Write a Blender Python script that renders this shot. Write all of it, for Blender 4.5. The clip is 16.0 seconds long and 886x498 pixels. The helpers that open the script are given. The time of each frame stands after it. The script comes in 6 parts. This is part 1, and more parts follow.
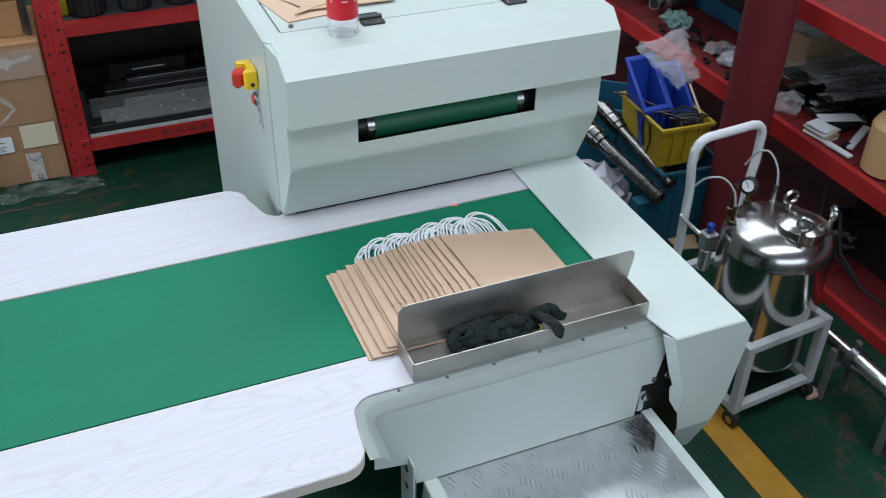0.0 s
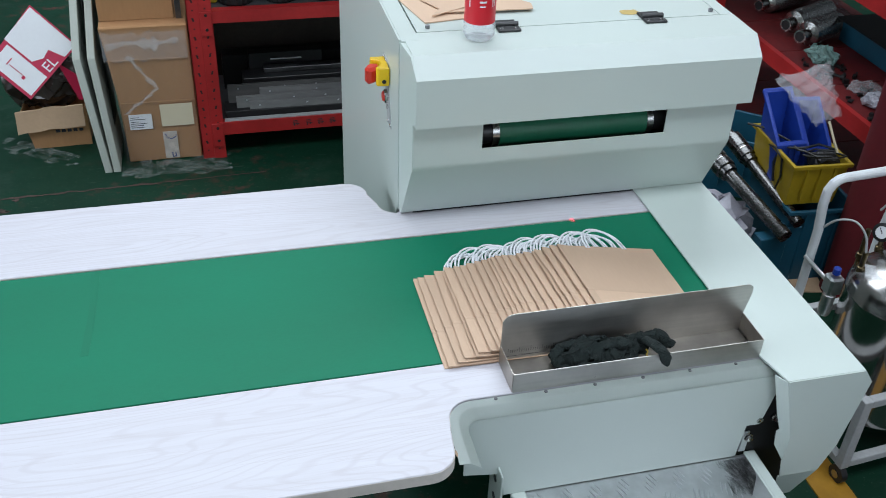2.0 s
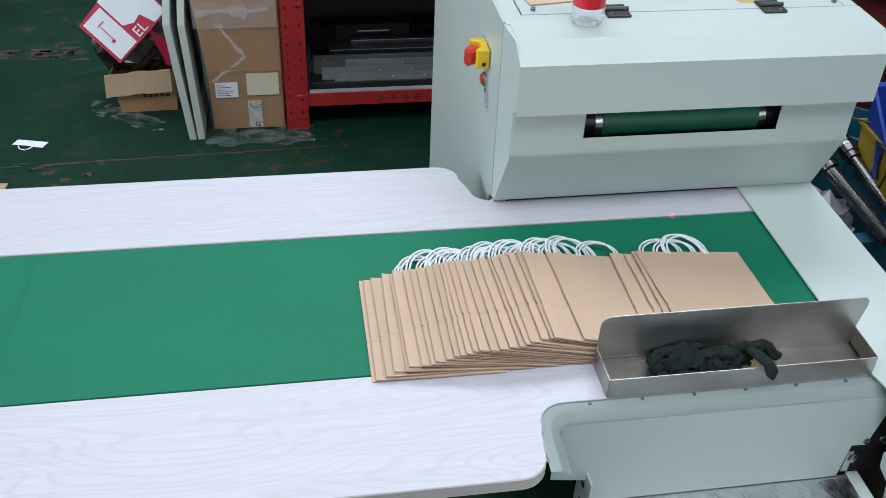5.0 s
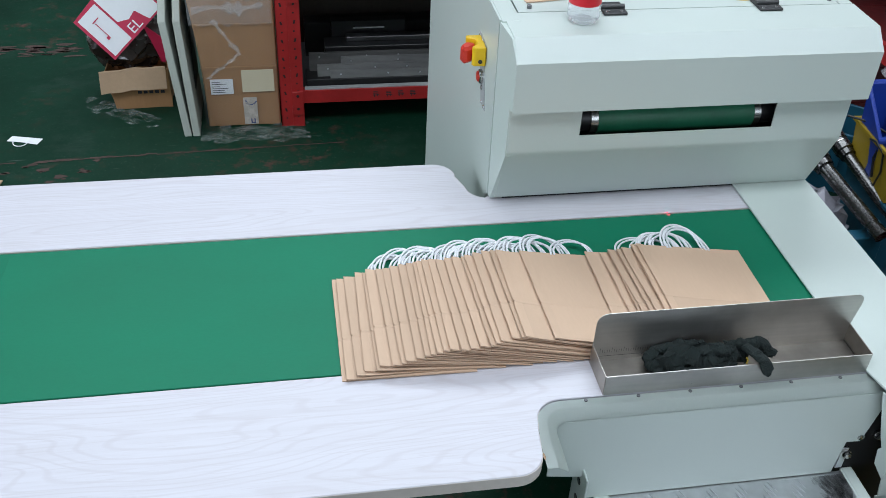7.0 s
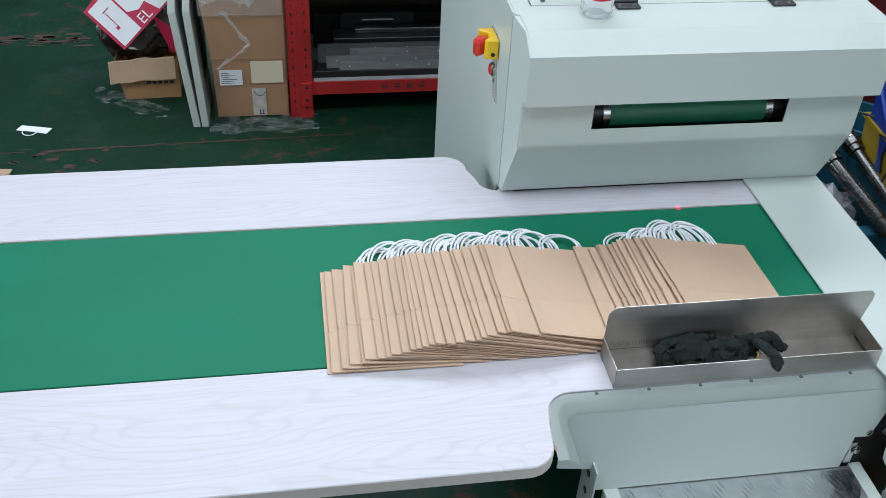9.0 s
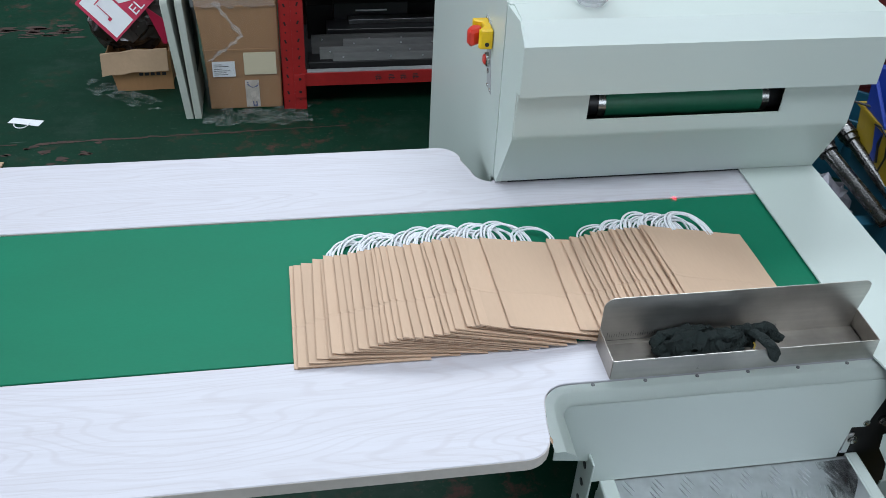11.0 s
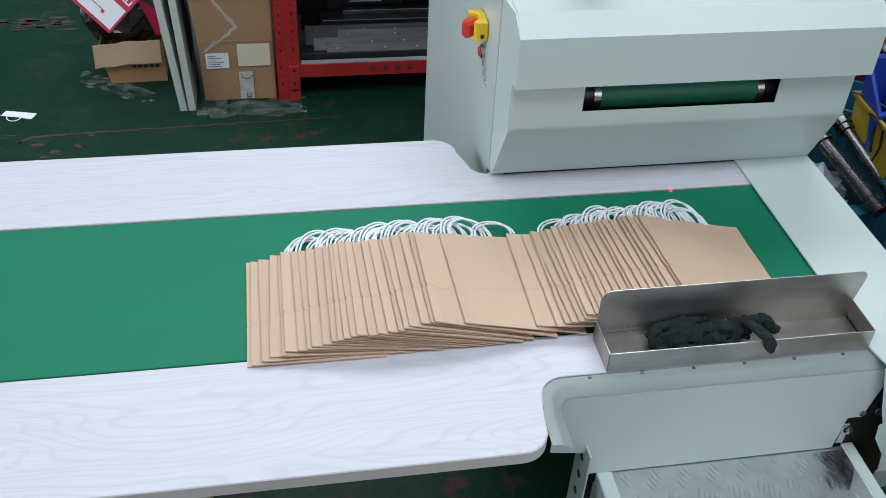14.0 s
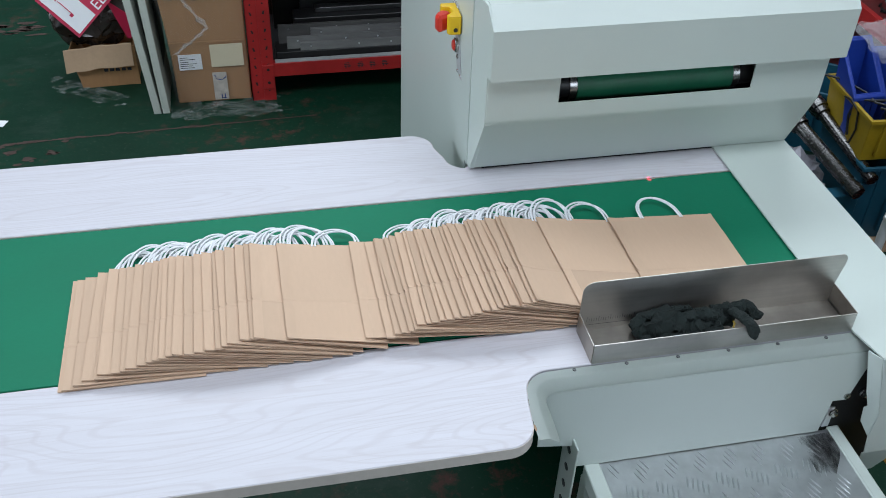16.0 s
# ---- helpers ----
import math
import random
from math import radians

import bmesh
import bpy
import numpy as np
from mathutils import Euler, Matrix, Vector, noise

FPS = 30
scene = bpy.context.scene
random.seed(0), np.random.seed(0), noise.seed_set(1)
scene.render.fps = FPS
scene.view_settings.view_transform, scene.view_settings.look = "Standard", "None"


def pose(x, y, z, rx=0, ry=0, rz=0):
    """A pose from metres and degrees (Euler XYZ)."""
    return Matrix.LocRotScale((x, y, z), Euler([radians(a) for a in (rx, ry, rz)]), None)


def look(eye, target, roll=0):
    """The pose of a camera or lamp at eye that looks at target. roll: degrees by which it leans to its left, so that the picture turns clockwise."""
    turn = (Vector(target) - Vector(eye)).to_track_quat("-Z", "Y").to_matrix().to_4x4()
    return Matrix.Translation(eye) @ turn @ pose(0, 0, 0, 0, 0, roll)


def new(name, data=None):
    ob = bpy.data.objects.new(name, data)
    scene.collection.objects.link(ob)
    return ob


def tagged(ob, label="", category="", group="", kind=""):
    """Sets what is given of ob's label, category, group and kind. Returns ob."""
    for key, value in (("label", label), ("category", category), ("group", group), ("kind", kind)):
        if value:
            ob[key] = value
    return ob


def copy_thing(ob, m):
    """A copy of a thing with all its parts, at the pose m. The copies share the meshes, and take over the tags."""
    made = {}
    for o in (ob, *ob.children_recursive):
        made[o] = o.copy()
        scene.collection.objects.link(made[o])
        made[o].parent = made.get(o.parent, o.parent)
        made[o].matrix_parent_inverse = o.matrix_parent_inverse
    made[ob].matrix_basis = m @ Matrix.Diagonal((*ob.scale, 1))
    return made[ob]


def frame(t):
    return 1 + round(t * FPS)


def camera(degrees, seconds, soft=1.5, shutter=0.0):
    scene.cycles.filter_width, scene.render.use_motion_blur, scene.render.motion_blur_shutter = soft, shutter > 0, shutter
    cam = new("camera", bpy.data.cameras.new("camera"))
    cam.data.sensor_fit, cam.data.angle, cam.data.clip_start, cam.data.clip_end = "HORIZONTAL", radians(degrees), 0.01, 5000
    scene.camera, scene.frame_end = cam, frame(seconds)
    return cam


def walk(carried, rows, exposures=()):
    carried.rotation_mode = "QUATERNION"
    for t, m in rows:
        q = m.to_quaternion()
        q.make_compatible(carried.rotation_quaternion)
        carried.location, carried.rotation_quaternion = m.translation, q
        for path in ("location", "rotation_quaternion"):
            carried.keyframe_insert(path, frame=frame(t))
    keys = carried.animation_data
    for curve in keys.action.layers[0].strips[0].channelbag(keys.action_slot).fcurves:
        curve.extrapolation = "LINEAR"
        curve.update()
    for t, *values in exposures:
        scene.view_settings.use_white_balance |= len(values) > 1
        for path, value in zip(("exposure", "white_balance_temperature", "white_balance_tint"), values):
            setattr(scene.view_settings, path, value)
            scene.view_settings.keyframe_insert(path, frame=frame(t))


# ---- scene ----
cam = camera(49.38, 16.0, soft=0.6, shutter=0.35)

# seconds, eye, yaw, pitch, roll
CAMERA_ROWS = [
    (0, -0.9032, -1.2327, 1.9523, -23.194, -35.577, 1.105),
    (0.5, -0.9252, -1.2359, 1.9496, -20.809, -34.807, 2.794),
    (1, -0.9267, -1.2303, 1.9437, -18.751, -34.608, 3.357),
    (1.5, -0.9159, -1.2308, 1.9452, -17.073, -34.849, 3.095),
    (2, -0.9052, -1.2310, 1.9389, -15.112, -35.021, 2.533),
    (2.5, -0.9079, -1.1944, 1.9322, -13.499, -35.610, 2.912),
    (3, -0.9346, -1.1686, 1.9342, -11.736, -36.189, 3.490),
    (3.5, -0.9434, -1.1545, 1.9298, -10.360, -36.434, 2.883),
    (4, -0.9406, -1.1553, 1.9292, -9.825, -36.664, 2.562),
    (4.5, -0.9413, -1.1513, 1.9287, -10.131, -36.774, 2.535),
    (7, -0.9465, -1.1521, 1.9311, -10.813, -37.020, 2.894),
    (7.5, -0.9478, -1.1550, 1.9318, -10.747, -37.056, 2.948),
    (8, -0.9537, -1.1550, 1.9305, -10.639, -37.097, 3.214),
    (8.5, -0.9587, -1.1534, 1.9292, -10.521, -37.224, 3.392),
    (9, -0.9627, -1.1553, 1.9337, -10.593, -37.461, 3.254),
    (11.5, -0.9604, -1.1456, 1.9252, -11.144, -38.053, 3.293),
    (12, -0.9620, -1.1464, 1.9250, -11.343, -38.194, 3.318),
    (12.5, -0.9621, -1.1434, 1.9238, -11.548, -38.252, 3.388),
    (13, -0.9621, -1.1431, 1.9246, -11.620, -38.276, 3.368),
    (13.5, -0.9631, -1.1398, 1.9216, -11.560, -38.306, 3.509),
    (14, -0.9630, -1.1408, 1.9303, -11.458, -38.540, 3.244),
    (14.5, -0.9590, -1.1338, 1.9244, -11.599, -38.698, 3.176),
    (15, -0.9618, -1.1339, 1.9203, -11.958, -38.740, 3.385),
    (15.5, -0.9602, -1.1317, 1.9201, -12.181, -38.857, 3.262),
    (16, -0.9571, -1.1296, 1.9244, -12.843, -38.808, 2.246),
]


def camera_pose(x, y, z, yaw, pitch, roll):
    return pose(x, y, z, 90 + pitch, 0, yaw) @ pose(0, 0, 0, 0, 0, roll)


# the camera stops down a little as it settles on the pale table
walk(cam, [(row[0], camera_pose(*row[1:])) for row in CAMERA_ROWS],
     exposures=[(0, -0.02), (2.5, -0.01), (3.0, -0.14), (3.5, -0.16), (4.5, -0.08), (7.0, -0.03), (9.0, -0.02), (11.5, -0.08), (13.5, -0.09), (15.0, -0.11), (16.0, -0.14)])

# ---- world and lights ----
world = bpy.data.worlds.new("hall_sky")
scene.world = world
world.use_nodes = True
sky = world.node_tree.nodes.new("ShaderNodeTexSky")
sky.sky_type, sky.sun_disc, sky.sun_elevation, sky.sun_rotation = "NISHITA", False, radians(50), radians(200)
world.node_tree.links.new(sky.outputs["Color"], world.node_tree.nodes["Background"].inputs["Color"])
world.node_tree.nodes["Background"].inputs["Strength"].default_value = 0.1


def area_light(name, matrix, sx, sy, watts, colour):
    data = bpy.data.lights.new(name, "AREA")
    data.shape, data.size, data.size_y, data.energy, data.color = "RECTANGLE", sx, sy, watts, colour
    ob = new(name, data)
    ob.matrix_world = matrix
    return ob


# area lamps for overhead daylight; roof openings and side windows are assumed, unseen
area_light("overhead_light", pose(-0.2, 3.6, 4.93), 6.0, 2.4, 300, (0.82, 0.91, 1.0))
area_light("overhead_light", pose(-0.2, -1.0, 4.93), 6.0, 1.6, 190, (0.82, 0.91, 1.0))
# west and south fill, added to brighten side and front faces
area_light("side_fill_light", pose(-5.9, 0.6, 2.4, 0, -90, 0), 2.0, 5.0, 205, (0.80, 0.90, 1.0))
area_light("side_fill_light", pose(0.0, -4.9, 2.6, 90, 0, 0), 6.0, 2.0, 88, (0.80, 0.90, 1.0))
scene.view_settings.exposure = 0.0


# ---- materials ----
def tree(name):
    m = bpy.data.materials.new(name)
    m.use_nodes = True
    return m, m.node_tree.nodes, m.node_tree.links, m.node_tree.nodes["Principled BSDF"]


def mix_rgb(nodes, links, fac, a, b, blend="MIX"):
    n = nodes.new("ShaderNodeMix")
    n.data_type, n.blend_type = "RGBA", blend
    for socket, value in ((n.inputs[0], fac), (n.inputs[6], a), (n.inputs[7], b)):
        if isinstance(value, bpy.types.NodeSocket):
            links.new(value, socket)
        else:
            socket.default_value = value if not isinstance(value, tuple) else (*value, 1)[:4]
    return n.outputs[2]


def ramp(nodes, links, fac, lo, hi):
    n = nodes.new("ShaderNodeMapRange")
    links.new(fac, n.inputs[0])
    n.inputs[1].default_value, n.inputs[2].default_value = lo, hi
    return n.outputs[0]


def noise_tex(nodes, links, scale, detail=3.0, stretch=(1, 1, 1), rough=0.55):
    co = nodes.new("ShaderNodeTexCoord")
    mp = nodes.new("ShaderNodeMapping")
    mp.inputs["Scale"].default_value = stretch
    n = nodes.new("ShaderNodeTexNoise")
    n.inputs["Scale"].default_value, n.inputs["Detail"].default_value = scale, detail
    n.inputs["Roughness"].default_value = rough
    links.new(co.outputs["Object"], mp.inputs[0])
    links.new(mp.outputs[0], n.inputs["Vector"])
    return n.outputs["Fac"]


def surface(name, colour, dark=None, rough=0.5, metal=0.0, big=3.0, fine=60.0, bump=0.05, spread=0.12, stretch=(1, 1, 1), coat=0.0, each=0.0, spec=0.5):
    """A painted or raw surface with broad stains and fine grain, at true size."""
    m, nodes, links, bsdf = tree(name)
    dark = dark or tuple(c * (1 - spread * 2.2) for c in colour)
    a = noise_tex(nodes, links, big, 4, stretch)
    b = noise_tex(nodes, links, fine, 3, stretch)
    col = mix_rgb(nodes, links, ramp(nodes, links, a, 0.3, 0.75), dark, colour)
    col = mix_rgb(nodes, links, ramp(nodes, links, b, 0.2, 0.8), tuple(c * (1 - spread) for c in colour), col, "MIX") if spread > 0.2 else col
    grain = mix_rgb(nodes, links, ramp(nodes, links, b, 0.25, 0.75), (1 - spread,) * 3, (1.0, 1.0, 1.0))
    col = mix_rgb(nodes, links, 1.0, col, grain, "MULTIPLY")
    if each:
        info = nodes.new("ShaderNodeObjectInfo")
        tone = mix_rgb(nodes, links, info.outputs["Random"], (1 - each,) * 3, (1.0, 1.0, 1.0))
        col = mix_rgb(nodes, links, 1.0, col, tone, "MULTIPLY")
    links.new(col, bsdf.inputs["Base Color"])
    r = nodes.new("ShaderNodeMapRange")
    links.new(a, r.inputs[0])
    r.inputs[3].default_value, r.inputs[4].default_value = max(rough - 0.08, 0.02), min(rough + 0.1, 1)
    links.new(r.outputs[0], bsdf.inputs["Roughness"])
    bsdf.inputs["Metallic"].default_value = metal
    bsdf.inputs["Coat Weight"].default_value = coat
    bsdf.inputs["Specular IOR Level"].default_value = spec
    if bump:
        n = nodes.new("ShaderNodeBump")
        n.inputs["Strength"].default_value, n.inputs["Distance"].default_value = bump, 0.002
        links.new(b, n.inputs["Height"])
        links.new(n.outputs[0], bsdf.inputs["Normal"])
    return m


def wood_laminate():
    """White laminate printed with a fine pale grain and a few broad arched figures, along the table."""
    m, nodes, links, bsdf = tree("white_wood_laminate")
    fine = noise_tex(nodes, links, 95, 5, (0.09, 2.6, 1), 0.65)
    streak = noise_tex(nodes, links, 42, 5, (0.10, 2.4, 1), 0.65)
    wide = noise_tex(nodes, links, 2.5, 3, (0.5, 1.6, 1))
    # growth rings: contour lines of one long, slow noise
    field = noise_tex(nodes, links, 2.3, 3.0, (0.27, 1.65, 1), 0.45)
    times = nodes.new("ShaderNodeMath")
    times.operation = "MULTIPLY"
    times.inputs[1].default_value = 330
    links.new(field, times.inputs[0])
    co = nodes.new("ShaderNodeTexCoord")
    xyz = nodes.new("ShaderNodeSeparateXYZ")
    links.new(co.outputs["Object"], xyz.inputs[0])
    across = nodes.new("ShaderNodeMath")
    across.operation = "MULTIPLY_ADD"
    across.inputs[1].default_value = 430
    links.new(xyz.outputs["Y"], across.inputs[0])
    links.new(times.outputs[0], across.inputs[2])
    ring = nodes.new("ShaderNodeMath")
    ring.operation = "SINE"
    links.new(across.outputs[0], ring.inputs[0])
    col = mix_rgb(nodes, links, ramp(nodes, links, streak, 0.36, 0.60), (0.512, 0.494, 0.526), (0.548, 0.536, 0.575))
    col = mix_rgb(nodes, links, ramp(nodes, links, ring.outputs[0], 0.45, 1.0), col, mix_rgb(nodes, links, 0.34, col, (0.42, 0.38, 0.40)))
    col = mix_rgb(nodes, links, ramp(nodes, links, fine, 0.36, 0.46), mix_rgb(nodes, links, 0.50, col, (0.45, 0.415, 0.43)), col)
    col = mix_rgb(nodes, links, ramp(nodes, links, wide, 0.35, 0.7), mix_rgb(nodes, links, 0.25, col, (0.51, 0.485, 0.50)), col)
    links.new(col, bsdf.inputs["Base Color"])
    bsdf.inputs["Roughness"].default_value = 0.42
    n = nodes.new("ShaderNodeBump")
    n.inputs["Strength"].default_value, n.inputs["Distance"].default_value = 0.06, 0.001
    links.new(fine, n.inputs["Height"])
    links.new(n.outputs[0], bsdf.inputs["Normal"])
    return m


def floor_paint():
    """Dark green floor paint with scuffs, dust and rust-coloured worn patches."""
    m, nodes, links, bsdf = tree("green_floor_paint")
    a = noise_tex(nodes, links, 1.6, 5)
    b = noise_tex(nodes, links, 14, 5, (1, 1, 1), 0.7)
    c = noise_tex(nodes, links, 90, 2)
    col = mix_rgb(nodes, links, ramp(nodes, links, a, 0.3, 0.7), (0.0024, 0.020, 0.0102), (0.0042, 0.036, 0.019))
    worn = nodes.new("ShaderNodeMath")
    worn.operation = "MULTIPLY"
    links.new(ramp(nodes, links, a, 0.47, 0.62), worn.inputs[0])
    links.new(ramp(nodes, links, b, 0.52, 0.66), worn.inputs[1])
    col = mix_rgb(nodes, links, worn.outputs[0], col, (0.075, 0.035, 0.028))
    dust = noise_tex(nodes, links, 3.0, 6, (1, 1.6, 1), 0.75)
    col = mix_rgb(nodes, links, ramp(nodes, links, dust, 0.54, 0.80), col, mix_rgb(nodes, links, 0.16, col, (0.12, 0.14, 0.13)))
    scratch = noise_tex(nodes, links, 22, 4, (0.25, 2.2, 1), 0.7)
    col = mix_rgb(nodes, links, ramp(nodes, links, scratch, 0.66, 0.74), col, mix_rgb(nodes, links, 0.25, col, (0.18, 0.20, 0.19)))
    col = mix_rgb(nodes, links, ramp(nodes, links, c, 0.62, 0.85), col, mix_rgb(nodes, links, 0.12, col, (0.3, 0.33, 0.32)))
    links.new(col, bsdf.inputs["Base Color"])
    r = nodes.new("ShaderNodeMapRange")
    links.new(b, r.inputs[0])
    r.inputs[3].default_value, r.inputs[4].default_value = 0.4, 0.65
    links.new(r.outputs[0], bsdf.inputs["Roughness"])
    bsdf.inputs["Specular IOR Level"].default_value = 0.16
    n = nodes.new("ShaderNodeBump")
    n.inputs["Strength"].default_value, n.inputs["Distance"].default_value = 0.12, 0.002
    links.new(b, n.inputs["Height"])
    links.new(n.outputs[0], bsdf.inputs["Normal"])
    return m


def brushed(name, colour, rough, stretch, stain=0.35):
    m, nodes, links, bsdf = tree(name)
    a = noise_tex(nodes, links, 9, 4)
    b = noise_tex(nodes, links, 50, 3, stretch)
    col = mix_rgb(nodes, links, ramp(nodes, links, a, 0.3, 0.75), tuple(c * (1 - stain) for c in colour), colour)
    col = mix_rgb(nodes, links, ramp(nodes, links, b, 0.2, 0.8), mix_rgb(nodes, links, 0.25, col, (0.2, 0.2, 0.2)), col)
    links.new(col, bsdf.inputs["Base Color"])
    r = nodes.new("ShaderNodeMapRange")
    links.new(b, r.inputs[0])
    r.inputs[3].default_value, r.inputs[4].default_value = rough * 0.75, rough * 1.35
    links.new(r.outputs[0], bsdf.inputs["Roughness"])
    bsdf.inputs["Metallic"].default_value = 1.0
    return m


def clear(name, colour=(1, 1, 1), rough=0.05, ior=1.45, weight=1.0, alpha=1.0):
    m, nodes, links, bsdf = tree(name)
    bsdf.inputs["Base Color"].default_value = (*colour, 1)
    bsdf.inputs["Roughness"].default_value = rough
    bsdf.inputs["Transmission Weight"].default_value = weight
    bsdf.inputs["IOR"].default_value = ior
    bsdf.inputs["Alpha"].default_value = alpha
    return m


PAINT = surface("pale_green_powder_coat", (0.525, 0.585, 0.545), rough=0.31, big=2.2, fine=420, bump=0.05, spread=0.02)
WOOD = wood_laminate()
EDGE = surface("laminate_edge_band", (0.66, 0.60, 0.54), rough=0.5, fine=80, spread=0.1)
BELT = surface("green_conveyor_rubber", (0.007, 0.170, 0.090), spec=0.14, rough=0.45, big=5, fine=240, bump=0.05, spread=0.05, stretch=(0.5, 1, 1))
ROLL_GREEN = surface("green_roller_rubber", (0.012, 0.145, 0.072), rough=0.45, big=14, fine=200, bump=0.05, spread=0.1, stretch=(1, 0.3, 0.3))
KRAFT = surface("brown_kraft_paper", (0.640, 0.445, 0.308), rough=0.75, big=7, fine=170, bump=0.05, spread=0.035, stretch=(1, 0.25, 1), each=0.14)
CORD = surface("white_twisted_paper_cord", (0.86, 0.87, 0.89), rough=0.7, fine=500, bump=0.3, spread=0.08)
STEEL = brushed("brushed_stainless_steel", (0.68, 0.65, 0.61), 0.40, (0.15, 3, 3))
STAINED = brushed("stained_stainless_steel", (0.60, 0.55, 0.49), 0.42, (0.15, 3, 3), 0.55)
ALU = brushed("worn_aluminium", (0.86, 0.88, 0.90), 0.30, (1, 1, 1), 0.22)
CHROME = brushed("polished_steel", (0.52, 0.51, 0.49), 0.24, (3, 3, 0.2), 0.12)
MIRROR = brushed("mirror_polished_steel", (0.50, 0.49, 0.475), 0.12, (1, 1, 0.2), 0.10)
SATIN = brushed("satin_polished_steel", (0.52, 0.51, 0.495), 0.21, (1, 1, 1), 0.18)
GREY_STEEL = brushed("dull_machined_steel", (0.22, 0.22, 0.23), 0.34, (1, 1, 3), 0.5)
SHAFT = brushed("oiled_dark_steel", (0.15, 0.147, 0.143), 0.26, (1, 1, 3), 0.4)
TREAD = brushed("worn_tread_plate", (0.80, 0.82, 0.84), 0.36, (1, 1, 1), 0.30)
BLACK = surface("black_plastic", (0.012, 0.012, 0.013), rough=0.4, fine=200, spread=0.1)
SOOT = surface("black_dusty_metal", (0.02, 0.02, 0.021), rough=0.5, metal=0.3, fine=60, spread=0.3)
PALE_STEEL = surface("dusty_pale_steel", (0.30, 0.30, 0.29), dark=(0.12, 0.12, 0.12), rough=0.5, big=8, fine=60, spread=0.2, stretch=(0.3, 1, 1))
DUSTY = surface("dusty_dark_steel", (0.15, 0.145, 0.14), dark=(0.05, 0.05, 0.05), rough=0.6, big=8, fine=60, spread=0.2, stretch=(0.3, 1, 1))
RED = surface("red_shelf_paint", (0.45, 0.023, 0.023), rough=0.42, big=6, fine=50, spread=0.14, bump=0.08)
# darker red than the beams, with broad uneven tone
DECK_RED = surface("dark_red_deck_paint", (0.22, 0.012, 0.014), dark=(0.07, 0.010, 0.010), rough=0.6, big=5, fine=60, spread=0.3)
DARK_RED = surface("dark_red_roll_cloth", (0.150, 0.005, 0.011), rough=0.8, big=3, fine=60, spread=0.15)
CARTON = surface("brown_corrugated_card", (0.39, 0.205, 0.088), rough=0.8, big=4, fine=90, spread=0.1, stretch=(1, 1, 0.2))
CARTON_PALE = surface("pale_corrugated_card", (0.47, 0.32, 0.20), rough=0.8, big=4, fine=90, spread=0.1)
PANEL = surface("grey_green_sheet_metal", (0.42, 0.45, 0.40), rough=0.5, spread=0.06)
WHITE = surface("white_paint", (0.70, 0.72, 0.73), rough=0.45, fine=80, spread=0.08)
# darker white; on the trolley frame it holds the shade in its colour
DULL_WHITE = surface("dull_off_white_paint", (0.44, 0.45, 0.45), rough=0.5, big=9, fine=70, spread=0.16)
PAPER = surface("white_paper", (0.75, 0.76, 0.78), rough=0.7, fine=90, spread=0.03)
CREAM = surface("cream_paper", (0.68, 0.60, 0.42), rough=0.7, fine=90, spread=0.04)
YELLOW = surface("yellow_bin_plastic", (0.38, 0.26, 0.012), rough=0.42, fine=80, spread=0.12)
YELLOW_SWITCH = surface("yellow_switch_plastic", (0.80, 0.50, 0.01), rough=0.35, fine=80, spread=0.04)
RED_SWITCH = surface("red_switch_plastic", (0.62, 0.035, 0.02), rough=0.3, fine=80, spread=0.05)
BLUE = surface("blue_bin_plastic", (0.010, 0.045, 0.34), rough=0.4, fine=80, spread=0.1)
TEAL = surface("teal_bin_plastic", (0.008, 0.085, 0.14), rough=0.45, fine=80, spread=0.12)
STRIPE = surface("yellow_floor_line_paint", (0.42, 0.21, 0.018), rough=0.4, big=9, fine=70, spread=0.15)
WOOL = surface("dark_green_knit_wool", (0.017, 0.030, 0.027), dark=(0.006, 0.012, 0.011), rough=0.95, big=60, fine=420, bump=1.0, spread=0.45)
LABEL_RED = surface("red_printed_film", (0.62, 0.018, 0.03), rough=0.35, fine=90, spread=0.04)
MAGENTA = surface("crimson_printed_paper", (0.50, 0.012, 0.06), rough=0.45, fine=90, spread=0.06)
INK = surface("dark_ink", (0.03, 0.03, 0.035), rough=0.6, spread=0.1)
BLUE_INK = surface("blue_ink", (0.02, 0.05, 0.22), rough=0.6, spread=0.1)
RUST = surface("rust_yellow_stain", (0.60, 0.43, 0.13), rough=0.6, big=40, spread=0.15)
TAN = surface("tan_plastic", (0.55, 0.34, 0.16), rough=0.45, spread=0.06)
PET = clear("clear_bottle_plastic", (0.90, 0.93, 0.95), 0.08, 1.15, 0.65, 0.62)
FILM = clear("clear_wrapping_film", (0.95, 0.96, 0.97), 0.18, 1.1, 0.9, 0.5)
FILM_WHITE = clear("milky_creased_film", (0.85, 0.87, 0.88), 0.18, 1.2, 0.25, 0.34)
FILM_HEAP = surface("lilac_white_film", (0.46, 0.45, 0.50), rough=0.25, big=20, spread=0.12)
FILM_BAG = clear("thin_clear_bag", (0.80, 0.81, 0.83), 0.18, 1.2, 0.3, 0.20)


